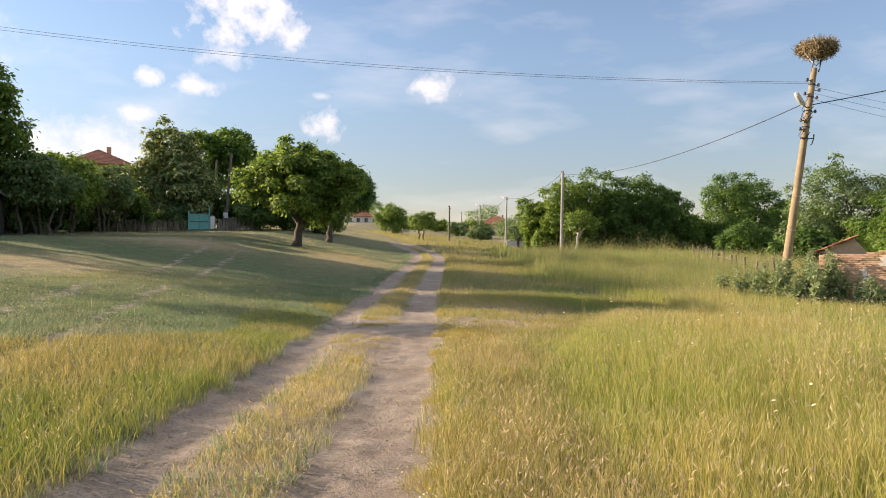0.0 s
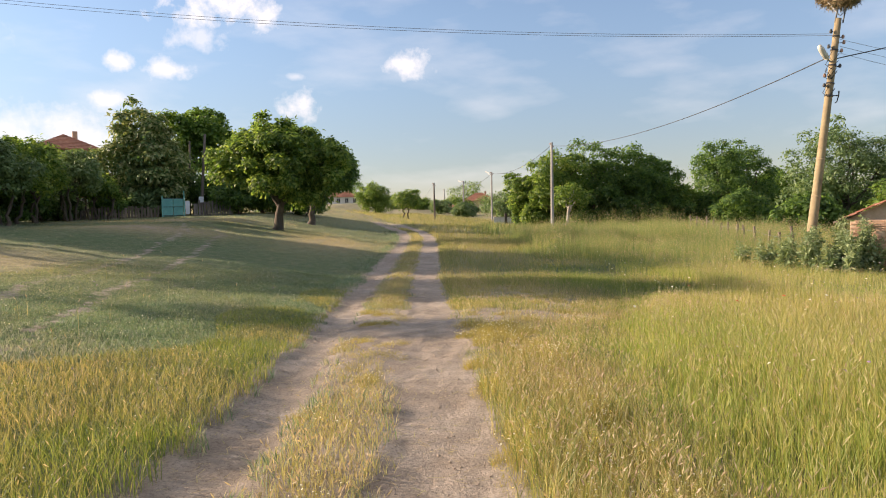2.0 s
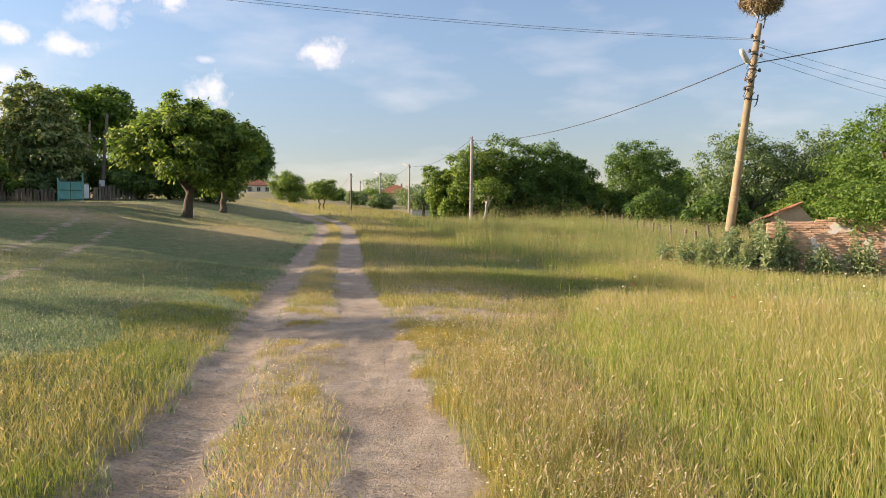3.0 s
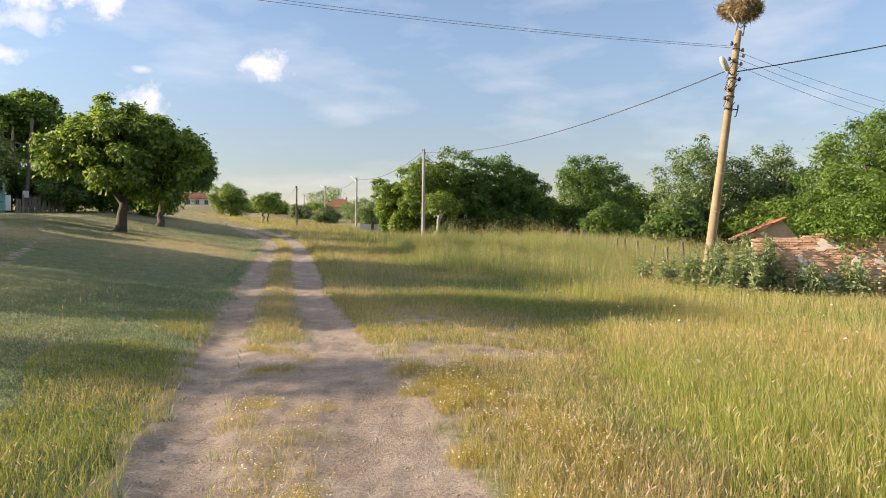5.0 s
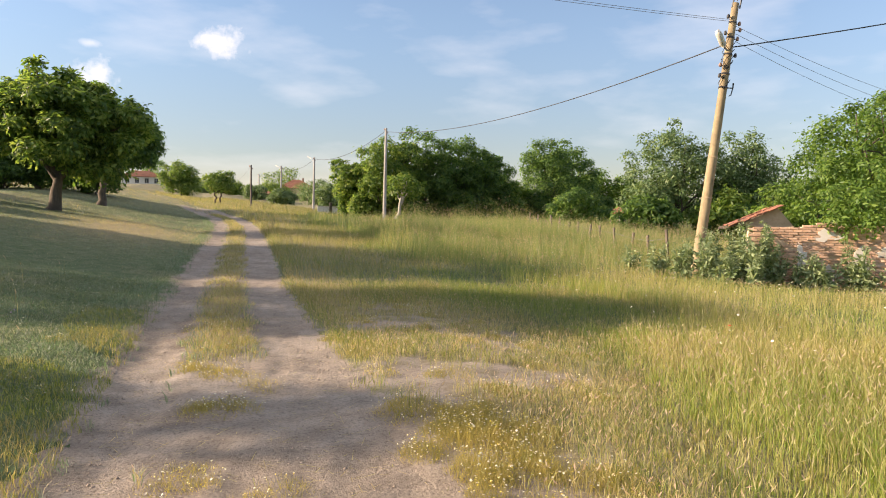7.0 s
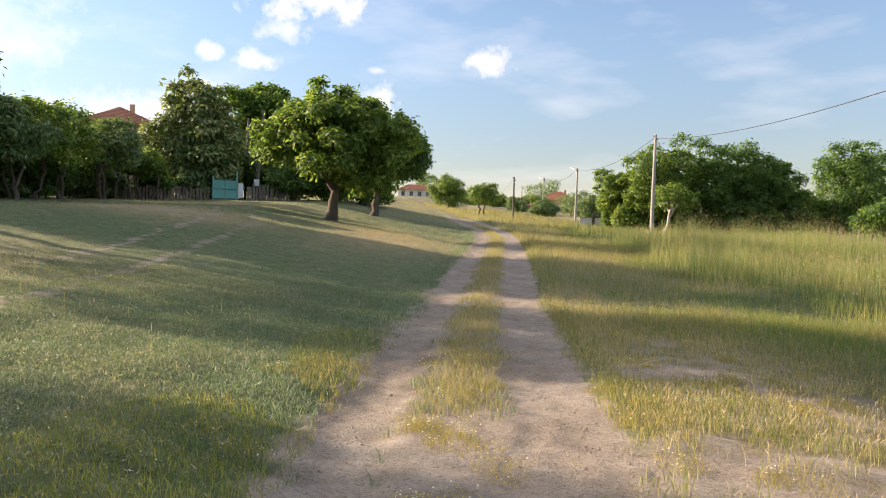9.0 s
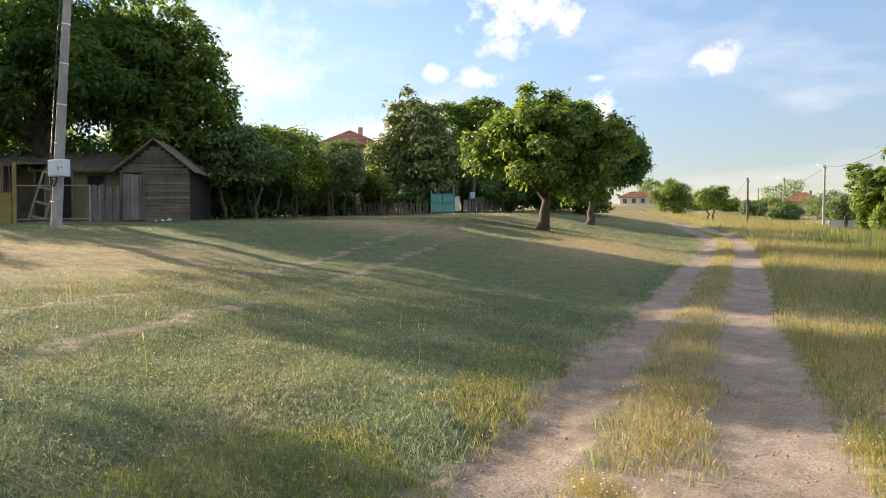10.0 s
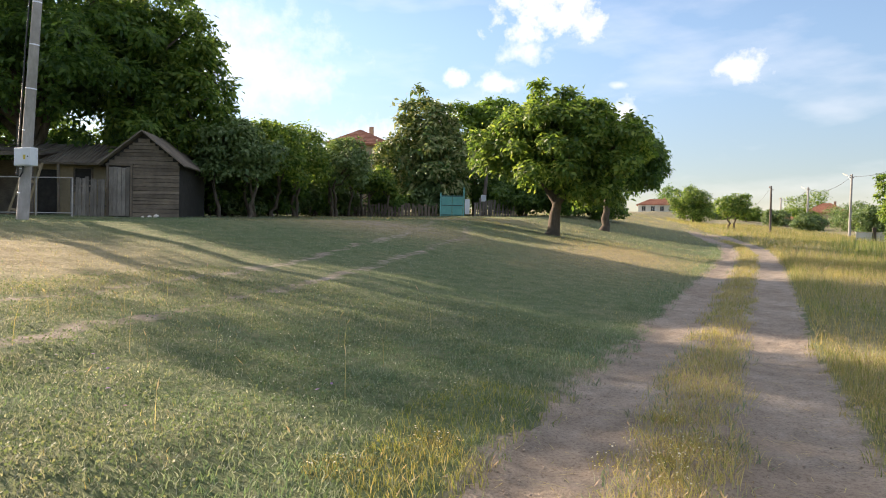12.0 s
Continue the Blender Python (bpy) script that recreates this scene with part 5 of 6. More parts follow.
d = np.stack([np.cos(a), np.sin(a), gr.normal(0, 0.08, n)], 1) * gr.uniform(0.02, 0.09, (n, 1))
s = np.stack([-np.sin(a), np.cos(a), 0 * a], 1) * 0.0022
P = np.stack([x, y, z], 1)
V = np.stack([P - d - s, P - d + s, P + d + s * 0.4, P + d - s * 0.4], 1).reshape(-1, 3)
i = np.arange(n)[:, None] * 4
stuff("straw_litter", [(V, np.concatenate([i + [0, 1, 2], i + [0, 2, 3]]))], straw_blade, "broken straws strewn on the track", "straw")

# ---- the yard: sheds, gates, fences ----
YARD_TURN = 24.8


def yard(across, deep):
    """A place by the yard's own axes."""
    return -0.415 + deep * -0.42 + across * 0.907, 12.149 + deep * 0.907 + across * 0.42


def yard_thing(name, across, deep, label, category, group="", extra_turn=0.0):
    x, y = yard(across, deep)
    return thing(name, x, y, z_at(x, y) - 0.03, YARD_TURN + extra_turn, label, category, group)


def tilt(ax=0.0, ay=0.0, az=0.0):
    return Euler((radians(ax), radians(ay), radians(az))).to_matrix().to_4x4()


hr = np.random.default_rng(9)


def slab(points, thick):
    """A flat board between four corner points, with thickness below it."""
    bm = bmesh.new()
    P = [Vector(p) for p in points]
    nrm = (P[1] - P[0]).cross(P[3] - P[0]).normalized() * thick
    top = [bm.verts.new(p) for p in P]
    low = [bm.verts.new(p - nrm) for p in P]
    bm.faces.new(top)
    bm.faces.new(low[::-1])
    for k in range(4):
        bm.faces.new((top[k], low[k], low[(k + 1) % 4], top[(k + 1) % 4]))
    bmesh.ops.recalc_face_normals(bm, faces=bm.faces[:])
    return bm


# the plank shed with its gable to the meadow
shed = yard_thing("plank_shed", -9.8, 32.0, "old plank shed with a grey door and sagging roof", "shed")
W, D, E_, A = 2.9, 4.0, 2.35, 3.5
body = bmesh.new()
prof = [(-W / 2, 0), (W / 2, 0), (W / 2, E_), (0, A), (-W / 2, E_)]
f = [body.verts.new((x, 0.06, z)) for x, z in prof]
g = [body.verts.new((x, D, z)) for x, z in prof]
body.faces.new(f)
body.faces.new(g[::-1])
for k in range(5):
    body.faces.new((f[k], g[k], g[(k + 1) % 5], f[(k + 1) % 5]))
bmesh.ops.recalc_face_normals(body, faces=body.faces[:])
# black core paints the shade seen between the boards
part("body", body, inside_shade, shed)
z = 0.05
while z < A - 0.2:
    hgt = hr.uniform(0.11, 0.19)
    left = -0.48 if z < 2.1 else -(W / 2) * min(1.0, (A - z - hgt) / (A - E_)) + 0.03
    right = (W / 2) * min(1.0, (A - z - hgt) / (A - E_))
    if right - left > 0.15:
        part("board", box(right - left, 0.035, hgt - 0.012, ((left + right) / 2, 0.03 + hr.uniform(-0.012, 0.012), z), 0.006, turn=tilt(0, hr.uniform(-0.8, 0.8), 0)), board, shed)
    z += hgt
door = part("door", box(0.84, 0.03, 2.02, (-0.95, 0.02, 0.08), 0.004), inside_shade, shed, "grey weathered plank door")
for k in range(5):
    part("plank", box(0.158, 0.03, 2.0 + hr.uniform(-0.03, 0.03), (-1.28 + 0.167 * k, -0.012 + hr.uniform(-0.006, 0.006), 0.08), 0.005), plank, door)
part("lintel", box(1.1, 0.12, 0.1, (-0.95, 0.0, 2.14), 0.015), board, shed)
for x in (-1.42, -0.47):
    part("post", box(0.09, 0.1, 2.2, (x, 0.0, 0), 0.012), board, shed)
for s in (-1, 1):
    o, e = s * (W / 2 + 0.3), E_ - 0.22
    pts = [(0, -0.28, A + 0.05), (o, -0.28, e), (o, D + 0.2, e), (0, D + 0.2, A + 0.05)]
    part("roof_slope", slab(pts if s < 0 else pts[::-1], 0.06), thatch, shed)
    for k in range(9):
        t = (k + 0.5) / 9
        x, zz = o * t, A + 0.05 + (e - A - 0.05) * t
        part("roof_batten", box(0.2, D + 0.4, 0.025, (x, D / 2 - 0.06, zz + 0.02), 0.006, turn=tilt(0, s * 38, hr.uniform(-1, 1))), thatch, shed)

# mud-walled wing with a dark window
wing = yard_thing("mud_cottage", -13.2, 33.6, "low mud-plastered cottage with a dark window opening", "shed")
part("wall", box(3.9, 2.8, 2.35, (0, 1.4, 0), 0.04), mud, wing)
# no real hole: a solid panel coloured like the shade indoors
win = part("window", box(0.74, 0.06, 1.0, (0.35, -0.012, 1.05), 0.006), inside_shade, wing, "near-black panel with the shade of a window hole painted on")
for x in (-0.02, 0.72):
    part("window_frame", box(0.07, 0.08, 1.08, (x, -0.03, 1.02), 0.008), board, win)
for zz in (1.0, 1.5, 2.04):
    part("window_frame", box(0.8, 0.07, 0.06, (0.35, -0.03, zz), 0.008), board, win)
# solid panel on the wall, its black stands for the unlit room
part("doorway", box(0.8, 0.05, 1.95, (-1.15, -0.012, 0.02), 0.006), inside_shade, wing, "near-black panel with the shade of an open doorway painted on")
part("roof_slope", slab([(-2.3, -0.7, 2.25), (2.2, -0.7, 2.25), (2.2, 1.6, 3.25), (-2.3, 1.6, 3.25)], 0.1), thatch, wing)
part("roof_slope", slab([(2.2, 3.6, 2.25), (-2.3, 3.6, 2.25), (-2.3, 1.6, 3.25), (2.2, 1.6, 3.25)], 0.1), thatch, wing)
for k in range(26):
    x = -2.2 + 4.3 * k / 25
    part("roof_pole", box(0.07, 2.6, 0.05, (x, 0.45, 2.74), 0.012, turn=tilt(23.5 + hr.uniform(-2, 2), 0, hr.uniform(-5, 5))), thatch, wing)
for x in (-2.1, -0.4, 1.6):
    part("porch_post", box(0.1, 0.1, 2.3, (x, -0.6, 0), 0.015, turn=tilt(hr.uniform(-2, 2), hr.uniform(-2, 2), 0)), board, wing)

# upright plank fence beside the shed door
pf = yard_thing("plank_fence", -11.75, 31.4, "short fence of grey upright planks beside the shed", "fence")
for k in range(9):
    part("plank", box(0.135, 0.03, 1.55 + hr.uniform(-0.06, 0.08), (-0.62 + 0.15 * k, hr.uniform(-0.02, 0.02), 0.0), 0.006, turn=tilt(0, hr.uniform(-2.5, 2.5), 0)), plank, pf)
for zz in (0.4, 1.2):
    part("rail", box(1.45, 0.05, 0.08, (0, 0.05, zz), 0.01), board, pf)

# rail frame of pipes
rail = yard_thing("pipe_railing", -13.3, 30.2, "thin grey pipe railing before the cottage", "railing")
for x in (-1.5, 0.1, 1.45):
    bar("post", [(x, 0, -0.1), (x, 0, 1.5)], [0.026, 0.026], grey_metal, rail, 8)
for zz in (0.12, 1.48):
    bar("rail", [(-1.5, 0, zz), (1.45, 0, zz + 0.03)], [0.022, 0.022], grey_metal, rail, 8)

# a cast-off door frame leaning in the yard
lad = yard_thing("leaning_door_frame", -14.25, 30.8, "cast-off wooden door frame leaning in the yard", "door frame")
for x in (-0.32, 0.32):
    part("stile", box(0.09, 0.05, 2.2, (x, 0, 0), 0.01, turn=tilt(-8, 14, 0)), mud, lad)
for k, zz in enumerate((0.15, 0.75, 1.35, 2.0)):
    part("rail", box(0.66, 0.045, 0.1, (0.25 * zz, 0.14 * zz, zz), 0.01, turn=tilt(-8, 14, 0)), mud, lad)

# the olive sheet gate
gate = yard_thing("sheet_metal_gate", -14.5, 28.2, "rusty olive sheet-metal yard gate between tall posts", "gate")
part("sheet", box(1.12, 0.03, 1.12, (0, 0, 0.05), 0.006), olive_paint, gate, "olive painted metal sheet")
for x, hgt in ((-0.62, 2.75), (0.66, 2.45)):
    part("post", box(0.12, 0.12, hgt, (x, 0.03, -0.1), 0.015), olive_paint, gate)
for k in range(9):
    part("stick", box(0.03, 0.03, 1.15 + hr.uniform(-0.2, 0.15), (-0.5 + 0.125 * k, 0.02, 1.1), 0.004, turn=tilt(0, hr.uniform(-14, 14), 0)), board, gate)
part("top_rail", box(1.2, 0.04, 0.05, (0, 0.02, 2.2), 0.006), board, gate)
part("mid_rail", box(1.2, 0.04, 0.05, (0, -0.01, 1.15), 0.006), olive_paint, gate)
bag_bm = bmesh.new()
bmesh.ops.create_icosphere(bag_bm, subdivisions=3, radius=0.17)
for vv in bag_bm.verts:
    vv.co *= 1 + 0.45 * noise.noise(vv.co * 9)
    vv.co.z *= 0.7
bag_x, bag_y = yard(-14.45, 28.1)
blue_cloth = rough_mat("blue_cloth", (0.10, 0.20, 0.42), (0.55, 0.60, 0.66), 7.0, 0.8)
me = bpy.data.meshes.new("cloth_bundle")
bag_bm.to_mesh(me)
bag_bm.free()
me.materials.append(blue_cloth)
bundle = tagged(new("cloth_bundle", me), "crumpled blue and white cloth bundle hung on the gate", "cloth")
bundle.matrix_world = pose(bag_x, bag_y, z_at(bag_x, bag_y) + 1.24, 0, 0, 20)

# the low painted wall with wooden stakes and pipe frames
lw = yard_thing("painted_yard_wall", -19.6, 28.2, "low green-painted masonry yard wall", "wall")
part("wall", box(8.9, 0.24, 0.74, (0, 0, -0.05), 0.02), green_wall, lw)
part("coping", box(8.9, 0.3, 0.06, (0, 0, 0.69), 0.015), grey_concrete, lw)
fr = yard_thing("pipe_fence", -19.6, 28.28, "rusty pipe and stake fence on the low wall", "fence")
for k in range(9):
    x = -4.2 + 1.02 * k
    bar("post", [(x, 0, 0.3), (x + hr.uniform(-0.04, 0.04), 0, 1.85)], [0.024, 0.024], dark_metal if k % 2 else grey_metal, fr, 8)
for zz in (0.95, 1.82):
    bar("rail", [(-4.3, 0, zz), (4.3, 0, zz + 0.05)], [0.02, 0.02], grey_metal, fr, 8)
for x in (-2.9, 0.3, 3.3):
    part("stake", box(0.13, 0.11, 2.2, (x, 0.12, -0.1), 0.02, turn=tilt(0, hr.uniform(-3, 3), 0)), board, fr)

# open lean-to deep in the yard
lt = yard_thing("open_lean_to", -18.6, 32.6, "dark open lean-to of old boards with a stick roof", "shed")
part("back_wall", box(8.5, 0.1, 2.5, (0, 2.6, 0), 0.01), board, lt)
part("roof_slope", slab([(-4.4, -0.4, 2.45), (4.5, -0.4, 2.55), (4.5, 2.9, 3.1), (-4.4, 2.9, 3.1)], 0.09), thatch, lt)
for k in range(22):
    part("roof_pole", box(0.06, 3.6, 0.05, (-4.2 + 0.4 * k, 1.2, 2.86), 0.012, turn=tilt(10.5 + hr.uniform(-3, 3), 0, hr.uniform(-9, 9))), thatch, lt)
for x in (-4.1, -2.0, 0.2, 2.3, 4.2):
    part("post", box(0.13, 0.13, 2.45, (x, -0.2, -0.1), 0.02, turn=tilt(0, hr.uniform(-3, 3), 0)), board, lt)

# rubble by the shed door
for k, (a, d, s) in enumerate(((-9.3, 31.3, 0.09), (-9.0, 31.2, 0.12), (-9.6, 31.35, 0.07))):
    bm = bmesh.new()
    bmesh.ops.create_icosphere(bm, subdivisions=2, radius=s)
    for vv in bm.verts:
        vv.co *= 1 + 0.5 * noise.noise(vv.co * 8 + Vector((k, 0, 0)))
        vv.co.z *= 0.75
    me = bpy.data.meshes.new("rubble_stone")
    bm.to_mesh(me)
    bm.free()
    me.materials.append(lime)
    x, y = yard(a, d)
    st = tagged(new("rubble_stone", me), "pale lump of rubble in the grass by the shed", "stone", "rubble by the shed")
    st.matrix_world = pose(x, y, z_at(x, y) + s * 0.4)

# undergrowth behind the sheds
for k, (a, d, top, w) in enumerate(((-21.5, 38.5, 4.0, 3.0), (-17.0, 39.5, 3.8, 3.0), (-13.0, 39.5, 4.0, 2.9), (-25.5, 36.5, 4.0, 3.0), (-9.0, 40.5, 4.0, 2.2), (-6.5, 43.0, 3.2, 1.8))):
    x, y = yard(a, d)
    tree("shrub", x, y, top, w, w * 0.8, 0.1, 5200, 0.36, deep_leaf, "dense shady undergrowth behind the sheds", 400 + k, 0.06, (0, 0), 0.3, 7, 70, category="shrub", group="undergrowth behind the sheds", stems=3)
for k, (x, y, top, w) in enumerate(((-29.5, 55.0, 4.8, 2.8), (-28.5, 61.0, 4.2, 2.6), (-34.0, 50.0, 6.5, 3.4), (-40.0, 58.0, 7.5, 4.2), (-46.0, 50.0, 8.0, 4.5), (-37.0, 66.0, 6.5, 3.6))):
    tree("shrub", x, y, top, w, w, 0.1, 5000, 0.40, deep_leaf if k % 2 else walnut_leaf, "dense green shrub deep in the yard", 410 + k, 0.07, (0, 0), 0.3, 6, 70, category="shrub", group="yard thicket", stems=2)

for k, (x, y, top, w) in enumerate(((-25.2, 46.0, 2.6, 1.7), (-25.8, 49.5, 2.8, 1.9), (-26.2, 53.0, 2.6, 1.9), (-27.2, 56.5, 2.9, 1.9), (-26.4, 60.0, 2.4, 1.6), (-23.8, 62.5, 2.2, 1.4), (-21.3, 64.6, 2.6, 1.3))):
    tree("shrub", x, y, top, w, w, 0.0, 3600, 0.32, deep_leaf if k % 2 else locust_leaf, "brushy shrub along the back of the plum trees", 470 + k, 0.05, (0, 0), 0.25, 6, 60, category="shrub", group="yard hedge", stems=3)

# ---- teal gate and the fences beside it ----
GX, GY = -19.0, 63.6
tg = thing("teal_gate", GX, GY, z_at(GX, GY), 18, "small teal-painted double gate with cross braces", "gate")
for s in (-0.4, 0.4):
    lf = part("gate_leaf", box(0.76, 0.03, 1.5, (s, 0, 0.05), 0.006), teal_paint, tg)
    for q in (-1, 1):
        part("brace", box(0.05, 0.03, 1.55, (s, -0.03, 0.72), 0.004, turn=Matrix.Translation((0, 0, 0)) @ tilt(0, q * 26, 0) @ Matrix.Translation((0, 0, -0.72))), teal_paint, lf)
    for zz in (0.1, 0.8, 1.48):
        part("rail", box(0.74, 0.04, 0.05, (s, -0.025, zz), 0.004), dark_metal, lf)
for x, hgt, m in ((-0.84, 1.75, teal_paint), (0.86, 2.15, teal_paint)):
    part("post", box(0.1, 0.1, hgt, (x, 0, 0), 0.01), m, tg)
part("white_panel", box(0.34, 0.03, 1.1, (1.12, 0, 0.2), 0.006), white_paint, tg, "narrow white side panel")


def stake_fence(x0, y0, x1, y1, height, step, mat, label, seed):
    r = np.random.default_rng(seed)
    L = math.hypot(x1 - x0, y1 - y0)
    turn = math.degrees(math.atan2(y1 - y0, x1 - x0))
    z0 = z_at(x0, y0)
    th = thing("stake_fence", x0, y0, z0, turn, label, "fence")
    n = int(L / step)
    for k in range(n):
        t = (k + 0.5) / n
        zz = z_at(x0 + (x1 - x0) * t, y0 + (y1 - y0) * t) - z0
        part("stake", box(step * r.uniform(0.55, 0.85), 0.035, height * r.uniform(0.8, 1.1), (L * t, r.uniform(-0.02, 0.02), zz - 0.05), 0.008, turn=tilt(r.uniform(-3, 3), r.uniform(-4, 4), 0)), mat, th)
    for q in (0.3, 0.8):
        za, zb = height * q, z_at(x1, y1) - z0 + height * q
        bar("rail", [(0, 0.04, za), (L, 0.04, zb)], [0.03, 0.03], mat, th, 6)
    return th


stake_fence(-17.6, 64.4, -14.6, 65.8, 1.25, 0.2, plank, "grey stake fence beside the teal gate", 31)
stake_fence(-26.0, 59.8, -20.0, 63.2, 0.95, 0.24, board, "dark brown stake fence along the yard", 32)

# ---- houses ----


def house(name, x, y, turn, w, d, eave, apex, wall_mat, label, windows, over=0.45, hip=1.0, chimney=True):
    z = z_at(x, y) - 0.1
    th = thing(name, x, y, z, turn, label, "house")
    part("wall", box(w, d, eave, (0, 0, 0), 0.03), wall_mat, th)
    W, Dp = w / 2 + over, d / 2 + over
    ridge = max(0.0, W - Dp * hip)
    bm = bmesh.new()
    c = [bm.verts.new(p) for p in ((-W, -Dp, eave), (W, -Dp, eave), (W, Dp, eave), (-W, Dp, eave))]
    lowc = [bm.verts.new((v.co.x, v.co.y, eave - 0.14)) for v in c]
    a, b = bm.verts.new((-ridge - 0.01, 0, apex)), bm.verts.new((ridge + 0.01, 0, apex))
    bm.faces.new((c[0], c[1], b, a))
    bm.faces.new((c[1], c[2], b))
    bm.faces.new((c[2], c[3], a, b))
    bm.faces.new((c[3], c[0], a))
    bm.faces.new(lowc[::-1])
    for k in range(4):
        bm.faces.new((c[k], lowc[k], lowc[(k + 1) % 4], c[(k + 1) % 4]))
    bmesh.ops.recalc_face_normals(bm, faces=bm.faces[:])
    roof = part("roof", bm, tile, th, "red clay tile roof")
    n = int((apex - eave) / 0.16)
    for k in range(1, n):
        t = k / n
        hx, hy, zz = W - (W - ridge) * t, Dp * (1 - t), eave + (apex - eave) * t
        part("tile_course", box(2 * hx, 2 * hy, 0.05, (0, 0, zz - 0.01), 0.0), tile, roof)
    if chimney:
        part("chimney", box(0.45, 0.45, 1.3, (w * 0.2, d * 0.15, apex - 0.9), 0.02), brick_mat, roof)
    for wx, wz, ww, wh in windows:
        win = part("window", box(ww + 0.16, 0.08, wh + 0.16, (wx, -d / 2 - 0.02, wz - 0.08), 0.01), lime, th)
        part("pane", box(ww, 0.03, wh, (wx, -d / 2 - 0.06, wz), 0.0), glass_dark, win, "dark window glass")
        part("glazing_bar", box(0.05, 0.03, wh, (wx, -d / 2 - 0.08, wz), 0.0), white_paint, win)
    return th


house("tiled_house", -32.6, 74.9, 27, 5.2, 6.0, 6.3, 8.0, ochre_wall, "two-storey ochre house with a red hipped tile roof", ((-1.8, 4.0, 0.9, 1.3), (1.6, 4.0, 0.9, 1.3), (-1.8, 1.0, 0.9, 1.3), (1.6, 1.0, 0.9, 1.3)))
house("outbuilding", -28.8, 63.2, 24, 4.6, 3.0, 2.0, 2.8, lime, "low limewashed outbuilding among the plum trees", ((-1.2, 0.9, 0.6, 0.7), (0.9, 0.1, 0.8, 1.75)), 0.25, 1.0, False)
house("white_house", -16.6, 213.0, 6, 9.6, 6.0, 2.4, 4.0, white_wall, "long whitewashed house with a red tile roof far off", ((-3.4, 0.7, 0.9, 1.2), (-1.1, 0.7, 0.9, 1.2), (1.2, 0.7, 0.9, 1.2), (3.5, 0.7, 0.9, 1.2)))
house("village_house", 19.5, 180.0, -8, 7.5, 6.0, 3.0, 5.0, ochre_wall, "far village house with a red tile roof", ((-1.6, 1.0, 0.9, 1.2), (1.6, 1.0, 0.9, 1.2)))
house("village_barn", 10.3, 158.0, -5, 4.2, 4.0, 1.3, 2.2, board, "small far barn with a brown tile roof", ((0.6, 0.2, 0.8, 0.9),), 0.3, 1.0, False)
house("outhouse", 37.9, 70.6, -30, 2.1, 2.1, 1.35, 1.95, mud, "small mud outhouse with an old tile roof", ((0.4, 0.1, 0.6, 0.85),), 0.3, 1.0, False)

fw = thing("low_white_wall", 12.9, 86.0, z_at(12.9, 86.0) - 0.05, -6, "low whitewashed garden wall far across the meadow", "wall")
part("wall", box(4.6, 0.25, 0.95, (0, 0, 0), 0.03), white_wall, fw)
part("coping", box(4.7, 0.32, 0.06, (0, 0, 0.95), 0.015), lime, fw)
part("gatepost", box(0.3, 0.3, 1.4, (-0.9, -0.05, 0), 0.03), pole_wood, fw)

# stakes along the tall grass
sk = thing("stake_row", 16.2, 32.0, z_at(16.2, 32.0), 0, "row of old weathered wooden fence stakes with wire", "fence")
tops = []
for k in range(13):
    t = k / 12
    x, y = 6.1 * t, 25.5 * t
    zz = z_at(16.2 + x, 32.0 + y) - z_at(16.2, 32.0)
    hgt = hr.uniform(1.05, 1.5)
    part("stake", box(0.11, 0.1, hgt, (x, y, zz - 0.1), 0.02, turn=tilt(hr.uniform(-6, 6), hr.uniform(-6, 6), hr.uniform(0, 60))), board, sk)
    tops.append((x, y, zz + hgt * 0.7))
bar("strand", tops, [0.008] * 13, wire_mat, sk, 5)

# ---- tall weeds by the leaning pole ----


def weed(x, y, height, seed, leafy=1.0):
    r = np.random.default_rng(seed)
    th = thing("thistle_weed", x, y, z_at(x, y) - 0.03, 0, "grey-green wild thistle clump by the brick wall", "weed", "weeds by the wall")
    leaves = []
    for k in range(r.integers(4, 8)):
        a, q = r.uniform(0, 6.28), r.uniform(0.05, 0.4)
        hgt = height * r.uniform(0.6, 1.1)
        top = np.array([math.cos(a) * q * 1.3, math.sin(a) * q * 1.3, hgt])
        L = branch_line(r, (math.cos(a) * q * 0.3, math.sin(a) * q * 0.3, 0), top, 6, 0.02)
        v, t = tube(L, np.linspace(0.014, 0.004, 6), 5)
        part("stem", tri_mesh("stem", v, t, weed_leaf, True), None, th)
        n = int(60 * leafy * hgt)
        t = r.uniform(0.05, 1.0, n)
        P = np.stack([np.interp(t, np.linspace(0, 1, 6), L[:, c]) for c in range(3)], 1)
        sz = 0.34 * (1 - 0.72 * t)
        for p, s in zip(P, sz):
            leaves.append(leaf_cloud(r, np.array([p]), 0.035, 1, s, 0.1, 0.36))
    v, t = join(leaves)
    part("leaves", tri_mesh("leaves", v, t, weed_leaf), None, th)


for k, (x, y, hgt) in enumerate(((13.0, 26.9, 1.1), (13.5, 26.2, 1.35), (14.0, 26.8, 1.5), (14.3, 25.9, 1.55), (14.8, 25.6, 1.6), (14.2, 25.2, 1.1), (15.2, 25.5, 1.3), (15.7, 24.9, 1.0),
                                 (16.3, 24.5, 0.95), (16.9, 24.2, 1.25), (17.2, 23.9, 0.9), (12.6, 27.6, 0.9), (13.7, 25.6, 0.9), (17.9, 23.5, 0.8), (18.8, 23.0, 0.95), (15.1, 27.5, 1.4), (12.2, 28.4, 0.8), (19.6, 22.5, 0.8))):
    weed(x, y, hgt * 1.2, 500 + k, 1.3)

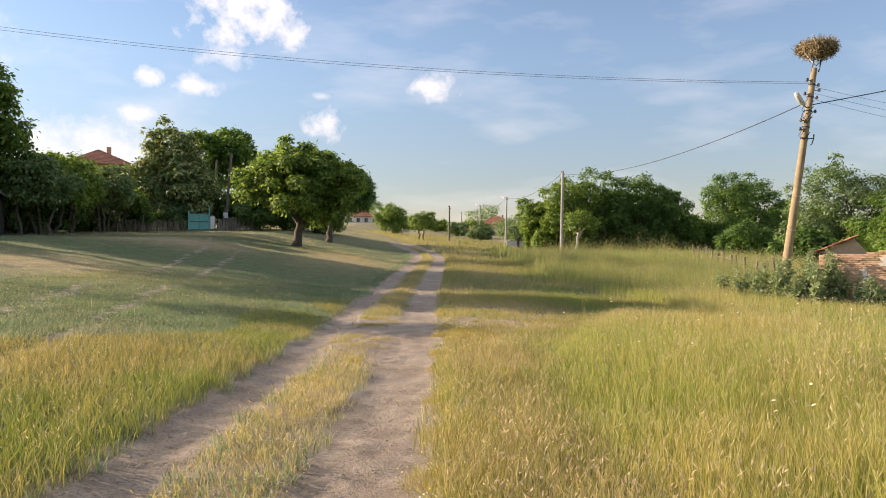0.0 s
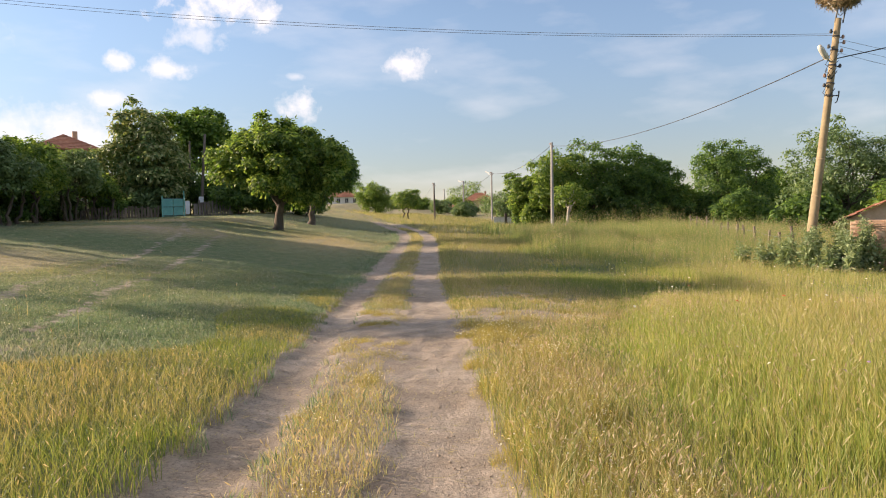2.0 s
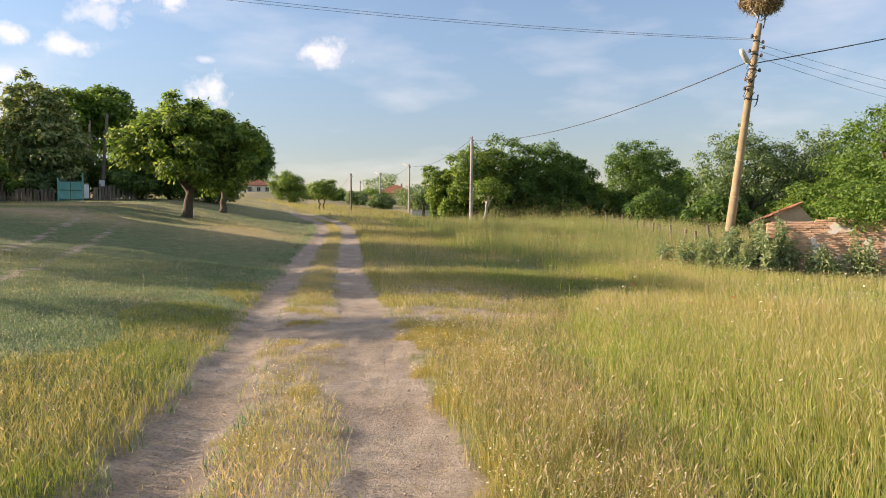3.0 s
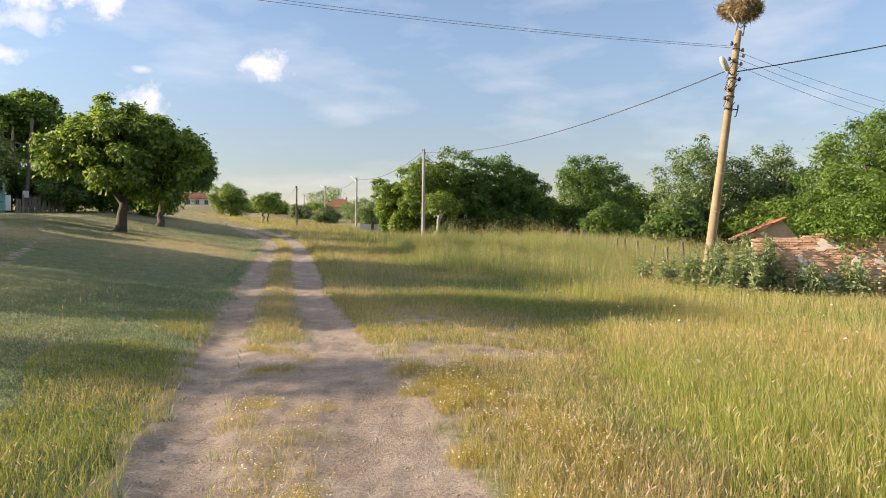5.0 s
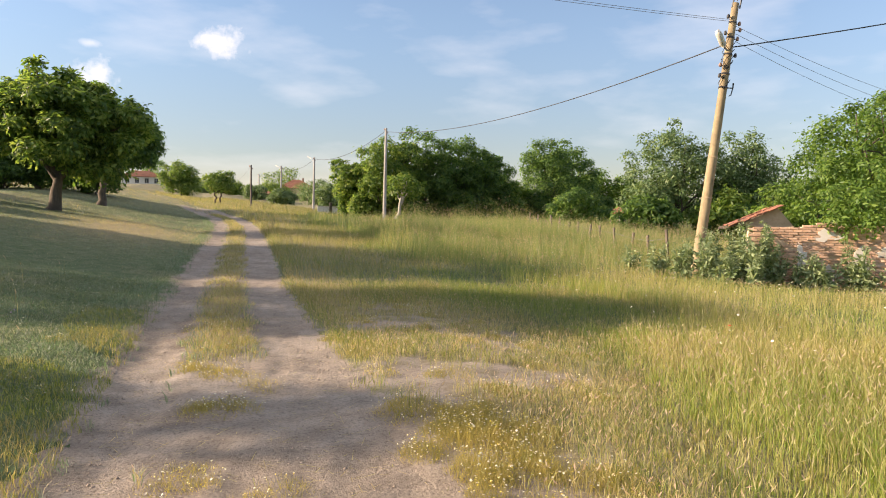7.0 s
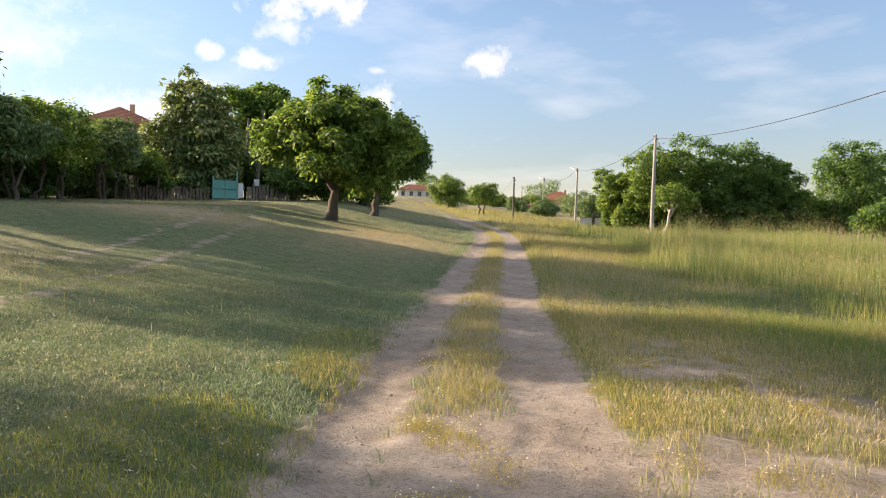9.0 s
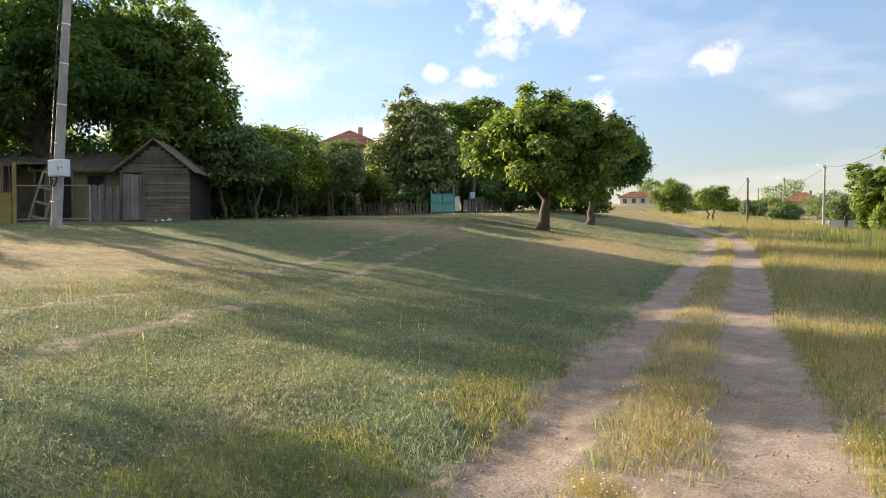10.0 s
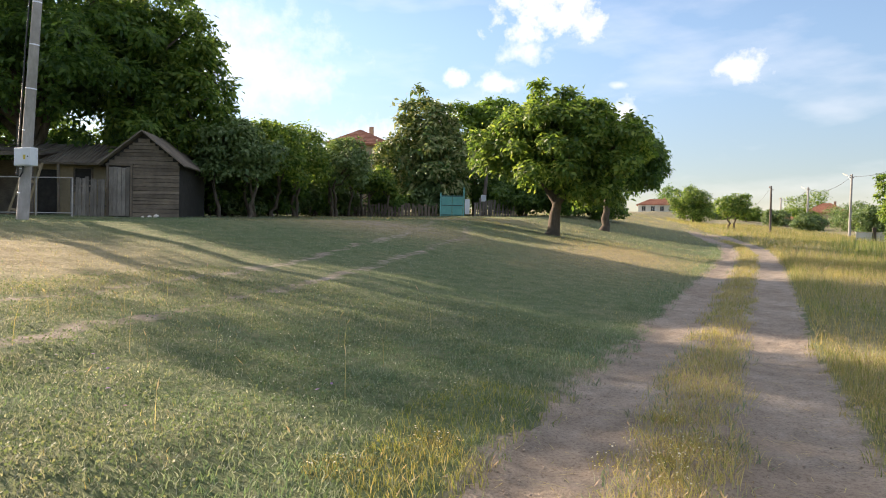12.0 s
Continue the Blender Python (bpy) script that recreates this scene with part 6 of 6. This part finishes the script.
# ---- the ruined outbuilding and the brick wall ----
ru_ = thing("ruined_shed", 16.55, 27.0, z_at(16.55, 27.0) + 0.30, -32, "ruined plastered shed with slipped roof tiles behind the wall", "shed")
part("wall", box(1.2, 1.5, 1.5, (0.0, 0.75, 0), 0.03), mortar, ru_)
gb = bmesh.new()
q = [gb.verts.new(p) for p in ((-1.1, 0.02, 1.49), (0.6, 0.02, 1.49), (0.1, 0.02, 2.08), (-1.1, 1.5, 1.49), (0.6, 1.5, 1.49), (0.1, 1.5, 2.08))]
for fc in ((0, 1, 2), (5, 4, 3), (0, 2, 5, 3), (1, 4, 5, 2), (0, 3, 4, 1)):
    gb.faces.new([q[k] for k in fc])
bmesh.ops.recalc_face_normals(gb, faces=gb.faces[:])
part("gable", gb, mortar, ru_)
for k in range(8):
    for j in range(5):
        t = (k + 0.5) / 8
        x, zz = -1.35 + 1.55 * t, 1.46 + 0.68 * t
        part("roof_tile", box(0.26, 0.30, 0.03, (x, -0.1 + 0.34 * j + hr.uniform(-0.03, 0.03), zz + hr.uniform(0, 0.03)), 0.006, turn=tilt(hr.uniform(-6, 6), -20 + hr.uniform(-7, 7), hr.uniform(-10, 10))), tile, ru_)
for k in range(3):
    part("rafter", box(1.9, 0.07, 0.07, (-0.62, 0.1 + 0.6 * k, 1.68), 0.01, turn=tilt(0, -20, 0)), board, ru_)

WALL_LEN, WALL_TOP = 10.5, 1.98
bw = thing("brick_wall", 14.9, 26.25, z_at(14.9, 26.25) - 0.12, -31.5, "crumbling red brick wall with patches of old plaster", "brick wall")
core = bmesh.new()
steps = 42
for k in range(steps):
    top = WALL_TOP - 0.05 + 0.06 * math.sin(k * 0.9) - 0.12 * max(0.0, math.sin(k * 0.37 + 1.0))
    box(WALL_LEN / steps + 0.002, 0.25, top, (WALL_LEN * (k + 0.5) / steps, 0.14, 0), 0.0, core)
part("mortar_core", core, mortar, bw)
plaster_spots = ((1.5, 0.95, 0.13, 0.38), (3.1, 0.85, 0.26, 0.36), (3.75, 1.15, 0.16, 0.16), (6.2, 0.7, 0.4, 0.3), (0.35, 1.0, 0.1, 0.22), (8.4, 0.9, 0.4, 0.35), (2.2, 1.62, 0.34, 0.16), (4.6, 1.55, 0.5, 0.2), (5.4, 1.0, 0.22, 0.3), (2.3, 0.5, 0.2, 0.2), (7.3, 1.5, 0.45, 0.2))
for px, pz, pw, ph in plaster_spots:
    bm = bmesh.new()
    ring = []
    for k in range(18):
        a = 2 * math.pi * k / 18
        w = 1 + 0.35 * math.sin(3 * a + px) + 0.2 * math.sin(7 * a + pz * 5)
        ring.append((px + math.cos(a) * pw * w, pz + math.sin(a) * ph * w))
    f1 = [bm.verts.new((x, -0.022, zz)) for x, zz in ring]
    f2 = [bm.verts.new((x * 1.0, 0.03, zz)) for x, zz in ring]
    bm.faces.new(f1)
    for k in range(18):
        bm.faces.new((f1[k], f2[k], f2[(k + 1) % 18], f1[(k + 1) % 18]))
    bmesh.ops.recalc_face_normals(bm, faces=bm.faces[:])
    part("plaster_patch", bm, lime, bw, "flaking pale plaster patch")
proto = box(0.238, 0.11, 0.062, (0, 0, 0), 0.007)
brick_mesh = bpy.data.meshes.new("brick")
proto.to_mesh(brick_mesh)
proto.free()
brick_mesh.materials.append(brick_mat)
pv = np.array([tuple(v.co) for v in brick_mesh.vertices])
pt = np.array([(p.vertices[0], p.vertices[k], p.vertices[k + 1]) for p in brick_mesh.polygons for k in range(1, len(p.vertices) - 1)])
rest = []
made = 0
for course in range(26):
    zz = 0.03 + course * 0.077
    for col in range(int(WALL_LEN / 0.252)):
        x = 0.13 + col * 0.252 + (0.126 if course % 2 else 0)
        if x > WALL_LEN - 0.1:
            continue
        top = WALL_TOP - 0.02 + 0.06 * math.sin(x * 3.6) - 0.12 * max(0.0, math.sin(x * 1.48 + 1.0))
        if zz + 0.06 > top + 0.03 or (hr.uniform() < 0.09):
            continue
        yy = 0.05 + hr.uniform(-0.022, 0.012)
        if course >= 12 and x < 6.6 and made < 300:
            ob = part("brick", brick_mesh, None, bw)
            ob.matrix_local = pose(x, yy, zz, 0, hr.uniform(-1.2, 1.2), hr.uniform(-1.5, 1.5))
            made += 1
        else:
            rest.append((pv + np.array([x, yy, zz]), pt))
V, T = join(rest)
tagged(part("bricks", tri_mesh("bricks", V, T, brick_mat), None, bw), kind="stuff")
